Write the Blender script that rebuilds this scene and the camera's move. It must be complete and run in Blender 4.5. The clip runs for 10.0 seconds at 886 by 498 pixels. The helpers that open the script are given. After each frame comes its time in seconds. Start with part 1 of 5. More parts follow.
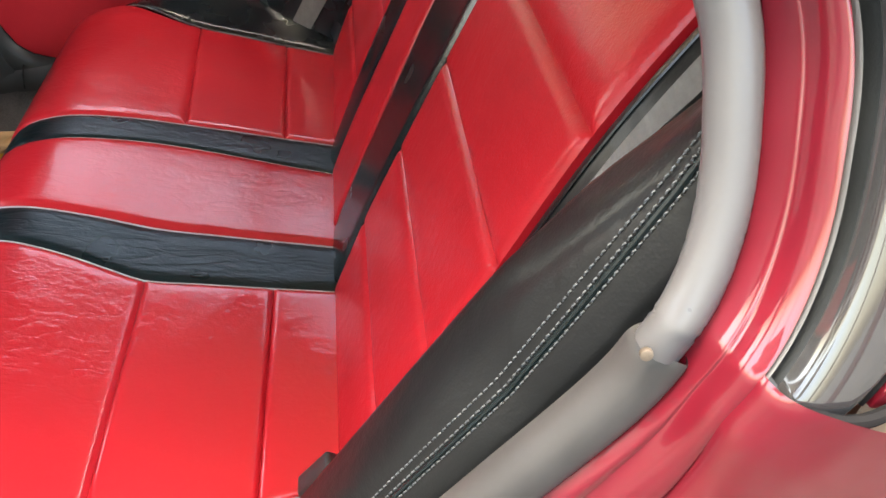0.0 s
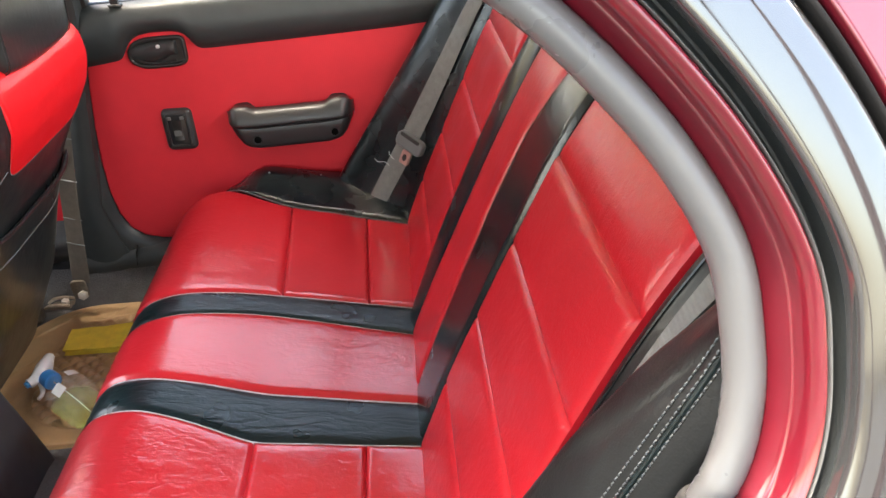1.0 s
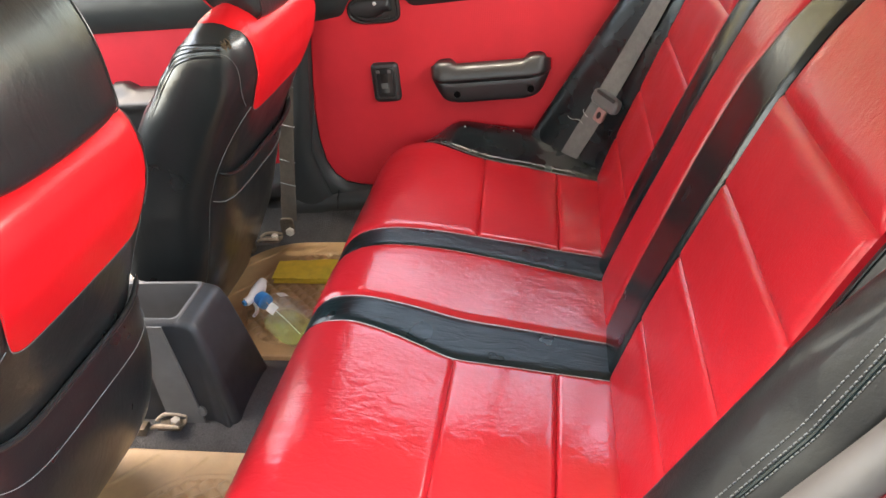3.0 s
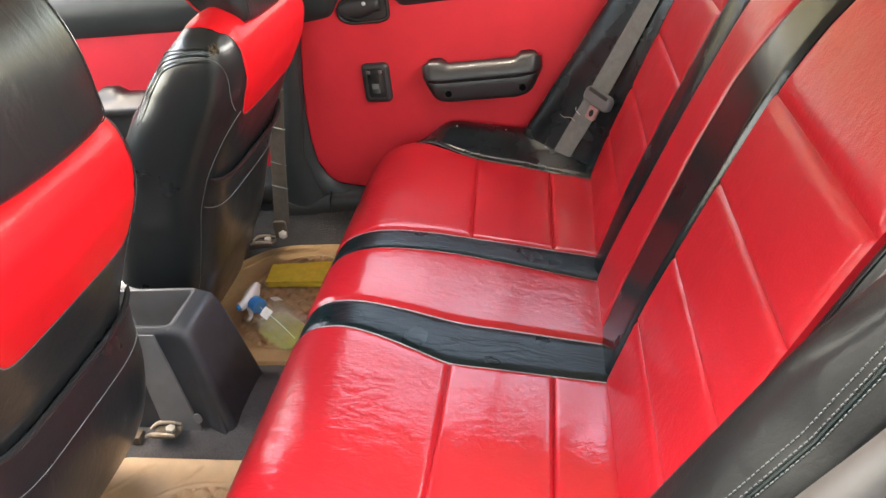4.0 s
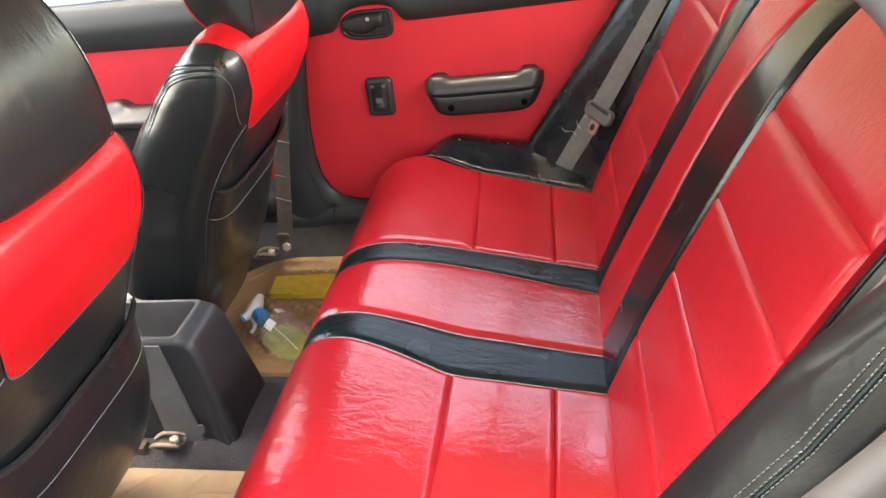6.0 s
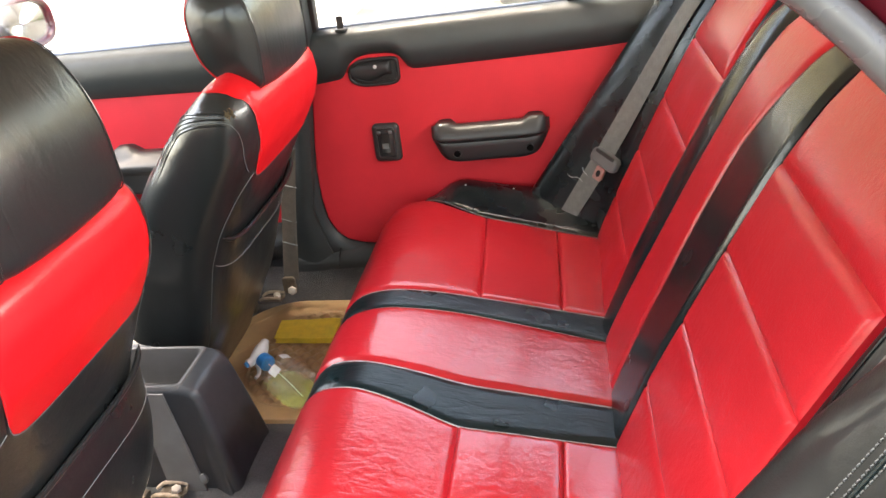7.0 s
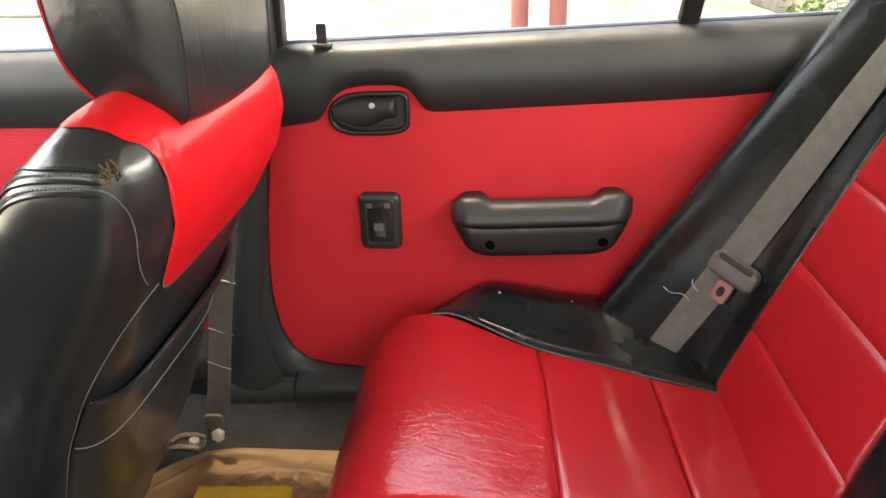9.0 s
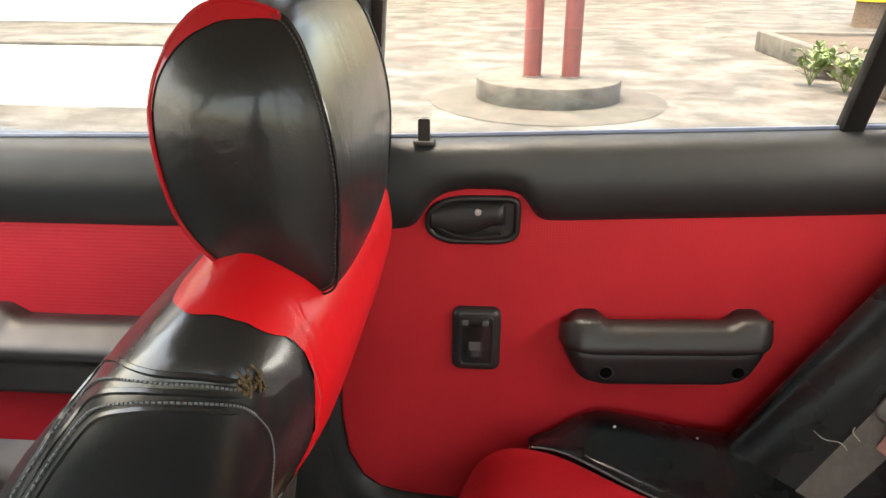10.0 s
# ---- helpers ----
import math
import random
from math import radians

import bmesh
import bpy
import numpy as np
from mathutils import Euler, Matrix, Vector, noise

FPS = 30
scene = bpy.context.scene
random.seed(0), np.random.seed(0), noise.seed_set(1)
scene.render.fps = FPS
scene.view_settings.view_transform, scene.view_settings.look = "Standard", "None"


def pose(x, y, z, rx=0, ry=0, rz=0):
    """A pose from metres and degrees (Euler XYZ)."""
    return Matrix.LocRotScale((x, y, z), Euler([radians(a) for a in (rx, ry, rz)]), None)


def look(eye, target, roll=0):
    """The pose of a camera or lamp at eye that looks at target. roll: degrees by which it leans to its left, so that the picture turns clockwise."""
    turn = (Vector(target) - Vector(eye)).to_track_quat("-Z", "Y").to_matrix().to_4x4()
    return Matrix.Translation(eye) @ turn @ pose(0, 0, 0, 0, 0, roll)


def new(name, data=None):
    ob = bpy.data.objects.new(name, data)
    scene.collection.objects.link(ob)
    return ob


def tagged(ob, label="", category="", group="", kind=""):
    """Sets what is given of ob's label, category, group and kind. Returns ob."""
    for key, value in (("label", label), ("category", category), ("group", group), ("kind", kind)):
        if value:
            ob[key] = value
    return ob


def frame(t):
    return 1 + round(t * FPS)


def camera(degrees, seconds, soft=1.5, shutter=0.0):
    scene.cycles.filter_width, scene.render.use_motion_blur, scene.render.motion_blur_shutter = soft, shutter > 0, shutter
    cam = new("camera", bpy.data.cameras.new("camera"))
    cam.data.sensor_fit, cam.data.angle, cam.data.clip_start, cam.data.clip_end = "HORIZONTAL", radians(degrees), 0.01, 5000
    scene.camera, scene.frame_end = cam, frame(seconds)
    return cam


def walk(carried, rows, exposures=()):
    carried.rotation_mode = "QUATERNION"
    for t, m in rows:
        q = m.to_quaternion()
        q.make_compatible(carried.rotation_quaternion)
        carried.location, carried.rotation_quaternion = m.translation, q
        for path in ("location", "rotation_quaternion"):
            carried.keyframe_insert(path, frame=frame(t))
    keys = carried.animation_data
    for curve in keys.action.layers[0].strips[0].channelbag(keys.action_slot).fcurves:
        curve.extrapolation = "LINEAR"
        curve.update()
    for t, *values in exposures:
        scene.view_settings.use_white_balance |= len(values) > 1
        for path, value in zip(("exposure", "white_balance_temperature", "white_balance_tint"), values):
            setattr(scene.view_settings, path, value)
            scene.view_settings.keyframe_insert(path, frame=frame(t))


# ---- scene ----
cam = camera(61.5, 10.0)
PATH = [
    (0, (-0.21, -0.874, 1.188), (0.019, 0.607, -0.138), 3.3),
    (0.2, (-0.204, -0.887, 1.214), (0.006, 0.664, -0.031), 0.9),
    (0.5, (-0.214, -0.915, 1.253), (-0.03, 0.71, 0.1), -0.6),
    (1, (-0.231, -0.942, 1.287), (-0.152, 0.767, 0.251), -3.0),
    (1.5, (-0.274, -0.982, 1.3), (-0.364, 0.766, 0.332), -4.6),
    (2, (-0.299, -1.006, 1.286), (-0.507, 0.735, 0.324), -4.8),
    (2.5, (-0.307, -1.02, 1.273), (-0.581, 0.69, 0.272), -5.0),
    (3, (-0.302, -1.031, 1.259), (-0.633, 0.644, 0.218), -6.0),
    (4.5, (-0.302, -1.012, 1.267), (-0.613, 0.659, 0.214), -7.0),
    (5, (-0.302, -1.023, 1.264), (-0.614, 0.656, 0.223), -6.6),
    (6.5, (-0.298, -1.028, 1.28), (-0.628, 0.674, 0.282), -6.8),
    (7, (-0.303, -1.016, 1.288), (-0.636, 0.719, 0.35), -6.6),
    (7.2, (-0.314, -0.995, 1.29), (-0.645, 0.75, 0.369), -6.3),
    (7.5, (-0.334, -0.938, 1.282), (-0.662, 0.814, 0.375), -5.7),
    (7.8, (-0.36, -0.816, 1.252), (-0.669, 0.943, 0.353), -5.5),
    (8, (-0.397, -0.724, 1.22), (-0.657, 1.055, 0.345), -4.9),
    (8.2, (-0.432, -0.637, 1.198), (-0.681, 1.142, 0.319), -3.9),
    (8.5, (-0.469, -0.542, 1.15), (-0.717, 1.24, 0.276), -1.7),
    (8.7, (-0.49, -0.49, 1.136), (-0.727, 1.296, 0.27), -1.6),
    (9, (-0.542, -0.426, 1.121), (-0.697, 1.393, 0.304), -1.4),
    (9.2, (-0.571, -0.387, 1.117), (-0.672, 1.435, 0.298), -1.1),
    (9.5, (-0.623, -0.337, 1.137), (-0.724, 1.502, 0.358), -0.1),
    (9.7, (-0.664, -0.292, 1.150), (-0.763, 1.562, 0.392), 0.2),
    (10, (-0.721, -0.245, 1.178), (-0.844, 1.607, 0.433), 0.3),
]
EXPOSURES = [(0.0, 3.72, 7500, 10), (0.5, 3.90, 7500, 10), (2.0, 3.96, 7600, 10), (7.0, 4.08, 7800, 10), (8.5, 3.95, 8200, 10), (9.4, 3.88, 8200, 10), (10.0, 3.33, 8100, 10)]
walk(cam, [(t, look(eye, target, roll)) for t, eye, target, roll in PATH], EXPOSURES)

# ---- world, sun, exposure ----
world = bpy.data.worlds.new("sky")
scene.world = world
world.use_nodes = True
wn = world.node_tree.nodes
sky = wn.new("ShaderNodeTexSky")
sky.sky_type = "NISHITA"
sky.sun_disc = False
sky.air_density, sky.dust_density = 1.3, 4.0
SUN_EL, SUN_AZ = radians(76), radians(-92)
sky.sun_elevation, sky.sun_rotation = SUN_EL, SUN_AZ
wn["Background"].inputs["Strength"].default_value = 0.15
world.node_tree.links.new(sky.outputs["Color"], wn["Background"].inputs["Color"])
sun = new("sun", bpy.data.lights.new("sun", "SUN"))
sun.data.energy, sun.data.angle, sun.data.color = 0.55, radians(12), (1.0, 0.95, 0.88)
# hazy sun, high over the car's nose
sun.matrix_world = look((-1.2, 0.05, 5.0), (0, 0, 0))


def window_fill(name, at, to, wide, high, power):
    """An added area lamp in a window's opening, standing in for sky light."""
    lamp = new(name, bpy.data.lights.new(name, "AREA"))
    lamp.data.shape, lamp.data.size, lamp.data.size_y, lamp.data.energy = "RECTANGLE", wide, high, power
    lamp.data.color = (0.97, 0.98, 1.0)
    lamp.matrix_world = look(at, to)


window_fill("windscreen_fill", (-1.78, 0, 1.12), (-0.9, 0, 0.75), 1.15, 0.55, 0.45)
window_fill("rear_window_fill", (0.38, 0, 1.19), (-0.7, 0, 0.78), 1.12, 0.48, 3.1)

# ---- materials ----


def nodes(m):
    m.use_nodes = True
    t = m.node_tree
    return t, t.nodes, t.links, t.nodes["Principled BSDF"]


def mapped(t, scale=(1, 1, 1), rot=(0, 0, 0)):
    tc = t.nodes.new("ShaderNodeTexCoord")
    mp = t.nodes.new("ShaderNodeMapping")
    mp.inputs["Scale"].default_value = scale
    mp.inputs["Rotation"].default_value = rot
    t.links.new(tc.outputs["Object"], mp.inputs["Vector"])
    return mp.outputs["Vector"]


def noise_tex(t, vec, scale, detail=3.0, rough=0.5, distort=0.0):
    n = t.nodes.new("ShaderNodeTexNoise")
    n.inputs["Scale"].default_value = scale
    n.inputs["Detail"].default_value = detail
    n.inputs["Roughness"].default_value = rough
    n.inputs["Distortion"].default_value = distort
    t.links.new(vec, n.inputs["Vector"])
    return n.outputs["Fac"]


def ramp(t, fac, stops):
    r = t.nodes.new("ShaderNodeValToRGB")
    el = r.color_ramp.elements
    while len(el) < len(stops):
        el.new(0.5)
    for e, (p, c) in zip(el, stops):
        e.position, e.color = p, (*c, 1) if len(c) == 3 else c
    t.links.new(fac, r.inputs["Fac"])
    return r.outputs["Color"]


def bump(t, height, strength, distance, normal=None):
    b = t.nodes.new("ShaderNodeBump")
    b.inputs["Strength"].default_value = strength
    b.inputs["Distance"].default_value = distance
    t.links.new(height, b.inputs["Height"])
    if normal is not None:
        t.links.new(normal, b.inputs["Normal"])
    return b.outputs["Normal"]


def value_range(t, fac, lo, hi):
    m = t.nodes.new("ShaderNodeMapRange")
    m.inputs["From Min"].default_value, m.inputs["From Max"].default_value = 0.3, 0.7
    m.inputs["To Min"].default_value, m.inputs["To Max"].default_value = lo, hi
    t.links.new(fac, m.inputs["Value"])
    return m.outputs["Result"]


def shade(c, k):
    return tuple(min(1.0, v * k) for v in c)


def math_node(t, op, a, b=None):
    m = t.nodes.new("ShaderNodeMath")
    m.operation = op
    for k, q in ((0, a), (1, b)):
        if isinstance(q, (int, float)):
            m.inputs[k].default_value = q
        elif q is not None:
            t.links.new(q, m.inputs[k])
    return m.outputs[0]


def vinyl(name, colour, rough, grain=0.12, wrinkle=0.0, coat=0.0, stretch=(16, 62, 40), spec=0.5, sheen=0.14):
    """Upholstery vinyl: fine leather grain, faint sag, and where wrinkled, short thin creases; coat is its glossy skin."""
    m = bpy.data.materials.new(name)
    t, n, l, b = nodes(m)
    vec = mapped(t)
    big = noise_tex(t, vec, 5.0, 2.0, 0.5)
    l.new(ramp(t, big, [(0.3, shade(colour, 0.94)), (0.7, shade(colour, 1.05))]), b.inputs["Base Color"])
    l.new(value_range(t, noise_tex(t, vec, 11.0, 3.0), rough - 0.05, rough + 0.07), b.inputs["Roughness"])
    b.inputs["IOR"].default_value = 1.5
    b.inputs["Specular IOR Level"].default_value = spec
    b.inputs["Coat Weight"].default_value = coat
    l.new(value_range(t, noise_tex(t, vec, 17.0, 4.0, 0.6), sheen - 0.03, sheen + 0.07), b.inputs["Coat Roughness"])
    v = n.new("ShaderNodeTexVoronoi")
    v.inputs["Scale"].default_value = 520.0
    l.new(vec, v.inputs["Vector"])
    sag = bump(t, noise_tex(t, vec, 7.0, 1.0), 0.12, 0.010)
    sag = bump(t, noise_tex(t, vec, 38.0, 3.0, 0.55), 0.10, 0.003, sag)
    if wrinkle:
        # thin valleys along the level lines of a stretched noise, fading out in patches
        f = noise_tex(t, mapped(t, stretch, (0.1, 0.1, 0.25)), 1.0, 3.5, 0.55, 0.5)
        ridge = math_node(t, "ABSOLUTE", math_node(t, "SUBTRACT", f, 0.5))
        ridge = math_node(t, "MINIMUM", math_node(t, "MULTIPLY", ridge, 9.0), 1.0)
        patch = value_range(t, noise_tex(t, vec, 10.0, 2.0), 0.4, 1.0)
        sag = bump(t, math_node(t, "MULTIPLY", ridge, patch), wrinkle, 0.0022, sag)
        sag = bump(t, noise_tex(t, mapped(t, (22, 60, 45), (0.2, 0.1, -0.15)), 1.0, 2.0), wrinkle * 0.3, 0.004, sag)
    nrm = bump(t, v.outputs["Distance"], grain, 0.0006, sag)
    nrm = bump(t, noise_tex(t, vec, 110.0, 4.0, 0.65), grain * 0.8, 0.0024, nrm)
    l.new(nrm, b.inputs["Normal"])
    l.new(bump(t, noise_tex(t, vec, 150.0, 3.0, 0.6), grain * 0.5, 0.0012, sag), b.inputs["Coat Normal"])
    return m


def plastic(name, colour, rough, grain=0.15, scale=700.0):
    m = bpy.data.materials.new(name)
    t, n, l, b = nodes(m)
    vec = mapped(t)
    l.new(ramp(t, noise_tex(t, vec, 13.0, 5.0, 0.6), [(0.3, shade(colour, 0.85)), (0.72, shade(colour, 1.18))]), b.inputs["Base Color"])
    l.new(value_range(t, noise_tex(t, vec, 30.0, 4.0), rough - 0.05, rough + 0.1), b.inputs["Roughness"])
    n1 = bump(t, noise_tex(t, vec, scale, 2.0), grain, 0.0008)
    l.new(bump(t, noise_tex(t, vec, 7.0, 2.0), 0.2, 0.006, n1), b.inputs["Normal"])
    return m


def paint(name, colour):
    m = bpy.data.materials.new(name)
    t, n, l, b = nodes(m)
    vec = mapped(t)
    l.new(ramp(t, noise_tex(t, vec, 24.0, 6.0, 0.65), [(0.35, shade(colour, 0.93)), (0.62, colour), (0.8, shade(colour, 1.06))]), b.inputs["Base Color"])
    l.new(value_range(t, noise_tex(t, vec, 25.0, 3.0), 0.40, 0.50), b.inputs["Roughness"])
    b.inputs["Coat Weight"].default_value, b.inputs["Coat Roughness"].default_value = 1.0, 0.05
    b.inputs["Coat IOR"].default_value = 1.65
    b.inputs["Specular IOR Level"].default_value = 0.2
    l.new(bump(t, noise_tex(t, vec, 90.0, 3.0), 0.04, 0.001), b.inputs["Normal"])
    return m


def fabric(name, colour, kind):
    """Embossed door cloth: small dots, or ribs along the door."""
    m = bpy.data.materials.new(name)
    t, n, l, b = nodes(m)
    vec = mapped(t)
    l.new(ramp(t, noise_tex(t, vec, 6.0, 5.0, 0.6), [(0.3, shade(colour, 0.88)), (0.7, shade(colour, 1.1))]), b.inputs["Base Color"])
    b.inputs["Roughness"].default_value = 0.62
    b.inputs["Specular IOR Level"].default_value = 0.28
    sep = n.new("ShaderNodeSeparateXYZ")
    l.new(mapped(t, (1, 1, 1), (0, radians(45) if kind == "dots" else 0, 0)), sep.inputs["Vector"])

    def wave(out, k):
        a = n.new("ShaderNodeMath")
        a.operation = "MULTIPLY"
        a.inputs[1].default_value = k
        s = n.new("ShaderNodeMath")
        s.operation = "SINE"
        l.new(out, a.inputs[0])
        l.new(a.outputs[0], s.inputs[0])
        return s.outputs[0]
    h = wave(sep.outputs["Z"], 1080.0 if kind == "dots" else 1150.0)
    if kind == "dots":
        mul = n.new("ShaderNodeMath")
        mul.operation = "MULTIPLY"
        l.new(h, mul.inputs[0])
        l.new(wave(sep.outputs["X"], 1080.0), mul.inputs[1])
        h = mul.outputs[0]
    n1 = bump(t, h, 0.085 if kind == "dots" else 0.08, 0.0012)
    l.new(bump(t, noise_tex(t, vec, 5.0, 2.0), 0.25, 0.008, n1), b.inputs["Normal"])
    return m


def carpet(name, colour):
    m = bpy.data.materials.new(name)
    t, n, l, b = nodes(m)
    vec = mapped(t)
    f = noise_tex(t, vec, 260.0, 4.0, 0.7)
    d = noise_tex(t, vec, 14.0, 5.0, 0.65)
    mix = n.new("ShaderNodeMix")
    mix.data_type = "RGBA"
    mix.inputs["Factor"].default_value = 0.5
    l.new(ramp(t, f, [(0.3, shade(colour, 0.5)), (0.7, shade(colour, 1.7))]), mix.inputs["A"])
    l.new(ramp(t, d, [(0.35, shade(colour, 0.7)), (0.75, shade(colour, 1.6))]), mix.inputs["B"])
    l.new(mix.outputs["Result"], b.inputs["Base Color"])
    b.inputs["Roughness"].default_value = 0.95
    l.new(bump(t, f, 0.8, 0.004), b.inputs["Normal"])
    return m


def solid(name, colour, rough=0.5, metal=0.0, grime=0.25, scale=40.0, relief=0.15):
    m = bpy.data.materials.new(name)
    t, n, l, b = nodes(m)
    vec = mapped(t)
    f = noise_tex(t, vec, scale, 5.0, 0.65)
    l.new(ramp(t, f, [(0.3, shade(colour, 1 - grime)), (0.7, shade(colour, 1 + grime))]), b.inputs["Base Color"])
    l.new(value_range(t, f, max(0.02, rough - 0.08), rough + 0.08), b.inputs["Roughness"])
    b.inputs["Metallic"].default_value = metal
    l.new(bump(t, noise_tex(t, vec, scale * 6, 3.0), relief, 0.001), b.inputs["Normal"])
    return m


def glass(name, colour=(1, 1, 1), rough=0.0, ior=1.45):
    m = bpy.data.materials.new(name)
    t, n, l, b = nodes(m)
    b.inputs["Base Color"].default_value = (*colour, 1)
    b.inputs["Transmission Weight"].default_value = 1.0
    b.inputs["Roughness"].default_value = rough
    b.inputs["IOR"].default_value = ior
    return m


def webbing(name, colour):
    m = bpy.data.materials.new(name)
    t, n, l, b = nodes(m)
    vec = mapped(t)
    l.new(ramp(t, noise_tex(t, vec, 60.0, 5.0, 0.7), [(0.3, shade(colour, 0.8)), (0.7, shade(colour, 1.15))]), b.inputs["Base Color"])
    b.inputs["Roughness"].default_value = 0.75
    w = n.new("ShaderNodeTexWave")
    w.inputs["Scale"].default_value = 190.0
    w.inputs["Distortion"].default_value = 0.4
    l.new(mapped(t, (0.6, 0.2, 1)), w.inputs["Vector"])
    l.new(bump(t, w.outputs["Fac"], 0.35, 0.001), b.inputs["Normal"])
    return m


def ground_mat(name):
    """Old concrete: grey-brown stains, with sun patches and dappled shade put into the colour."""
    m = bpy.data.materials.new(name)
    t, n, l, b = nodes(m)
    vec = mapped(t)
    # the ramp's pale and dark tones carry sun patches and shade besides stains
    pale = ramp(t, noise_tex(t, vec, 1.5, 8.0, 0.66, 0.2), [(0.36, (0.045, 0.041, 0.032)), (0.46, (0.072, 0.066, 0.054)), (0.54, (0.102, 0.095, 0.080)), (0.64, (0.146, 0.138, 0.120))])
    fine = ramp(t, noise_tex(t, vec, 9.0, 6.0, 0.7), [(0.35, (0.74, 0.73, 0.70)), (0.6, (1, 1, 1))])
    mix = n.new("ShaderNodeMix")
    mix.data_type, mix.blend_type = "RGBA", "MULTIPLY"
    mix.inputs["Factor"].default_value = 1.0
    l.new(pale, mix.inputs["A"])
    l.new(fine, mix.inputs["B"])
    l.new(mix.outputs["Result"], b.inputs["Base Color"])
    b.inputs["Roughness"].default_value = 0.9
    l.new(bump(t, noise_tex(t, vec, 30.0, 6.0, 0.7), 0.5, 0.02), b.inputs["Normal"])
    return m


RED = (0.36, 0.0105, 0.0175)
red_vinyl = vinyl("red vinyl", RED, 0.42, 0.12, 0.05, 0.75, (30, 34, 13), spec=0.10, sheen=0.075)
red_back = vinyl("grained red vinyl", RED, 0.44, 0.30, 0.10, 0.40, (26, 34, 12), spec=0.10, sheen=0.17)
red_creased = vinyl("creased red vinyl", RED, 0.42, 0.13, 0.125, 0.70, (22, 48, 36), spec=0.10, sheen=0.11)
red_soft = vinyl("softly creased red vinyl", RED, 0.42, 0.12, 0.12, 0.65, (22, 48, 36), spec=0.10, sheen=0.13)
black_vinyl = vinyl("black vinyl", (0.0040, 0.0078, 0.0090), 0.22, 0.09, 0.08, 0.0, (9, 14, 8), spec=0.38)
gloss_vinyl = vinyl("glossy black vinyl", (0.0055, 0.0065, 0.0072), 0.34, 0.16, 0.14, 0.22, (12, 22, 10), spec=0.2, sheen=0.18)
bolster_vinyl = vinyl("soft black vinyl", (0.0045, 0.0072, 0.0088), 0.26, 0.10, 0.07, 0.0, (9, 14, 8), spec=0.28)
seat_vinyl = vinyl("black grained seat vinyl", (0.0108, 0.0130, 0.0138), 0.32, 0.12, 0.11, 0.55, (14, 20, 9), spec=0.22, sheen=0.16)
red_yoke = vinyl("bright red vinyl", (0.50, 0.009, 0.014), 0.42, 0.10, 0.05, 0.27, (14, 20, 9), spec=0.10, sheen=0.16)
black_creased = vinyl("creased black vinyl", (0.0025, 0.0095, 0.0115), 0.30, 0.16, 0.25, 0.0, (14, 50, 36), spec=0.22)
red_cloth = fabric("red embossed cloth", (0.49, 0.018, 0.028), "dots")
red_ribbed = fabric("red ribbed cloth", (0.42, 0.015, 0.026), "ribs")
grey_plastic = plastic("charcoal plastic", (0.020, 0.0205, 0.0215), 0.40)
armrest_plastic = plastic("smooth dark plastic", (0.012, 0.0130, 0.0140), 0.42, 0.06)
black_plastic = plastic("black plastic", (0.012, 0.012, 0.012), 0.38)
console_plastic = plastic("charcoal console plastic", (0.019, 0.0215, 0.025), 0.42)
tray_plastic = plastic("grey tray plastic", (0.052, 0.052, 0.053), 0.45)
faded_plastic = plastic("faded grey plastic", (0.10, 0.10, 0.098), 0.5)
trim_plastic = plastic("dark grey trim", (0.0185, 0.0215, 0.0225), 0.42, 0.2, 900.0)
trim_plastic.node_tree.nodes["Principled BSDF"].inputs["Specular IOR Level"].default_value = 0.35
rubber_grey = solid("grey rubber", (0.080, 0.082, 0.085), 0.30, 0.0, 0.08, 9.0, 0.05)
black_rubber = plastic("black rubber", (0.008, 0.008, 0.008), 0.75)
black_rubber.node_tree.nodes["Principled BSDF"].inputs["Specular IOR Level"].default_value = 0.12
rubber_dark = plastic("darker grey rubber", (0.037, 0.037, 0.037), 0.4, 0.08, 300.0)
# The sky's blue highlight on the sill is put into this rubber's colour.
rubber_sky_sheen = plastic("sky-tinted rubber", (0.05, 0.068, 0.11), 0.35)
moulding_grey = solid("glossy dark grey moulding", (0.03, 0.031, 0.032), 0.06, 0.0, 0.04, 3.0, 0.0)
moulding_grey.node_tree.nodes["Principled BSDF"].inputs["IOR"].default_value = 1.9
# Near-black that paints the shade inside the armrest's screw holes.
hole_shade = solid("hole shade black", (0.002, 0.002, 0.002), 0.9)
hole_shade.node_tree.nodes["Principled BSDF"].inputs["Specular IOR Level"].default_value = 0.05
gloss_black = solid("gloss black trim", (0.02, 0.02, 0.022), 0.12, 0.0, 0.2, 30.0)
body_paint = paint("dark red car paint", (0.110, 0.0038, 0.011))
carpet_dark = carpet("dark grey carpet", (0.052, 0.052, 0.053))
belt_grey = webbing("grey webbing", (0.115, 0.118, 0.112))
belt_worn = webbing("worn brown webbing", (0.085, 0.070, 0.055))
screw_bright = solid("bright screw", (0.45, 0.44, 0.43), 0.35, 0.3)
latch_grey = plastic("grey latch plastic", (0.10, 0.105, 0.105), 0.4)
red_button = solid("pink translucent plastic", (0.30, 0.155, 0.14), 0.35)
steel = solid("dull steel", (0.12, 0.098, 0.074), 0.55, 0.5, 0.35, 120.0)
worn_steel = solid("worn pale steel", (0.30, 0.245, 0.185), 0.5, 0.3, 0.35, 90.0)
bolt_steel = solid("pale zinc bolt", (0.50, 0.46, 0.40), 0.4, 0.3, 0.2, 120.0)
thread = solid("pale thread", (0.42, 0.43, 0.42), 0.8)
thread_mid = solid("blue grey thread", (0.10, 0.112, 0.117), 0.7)
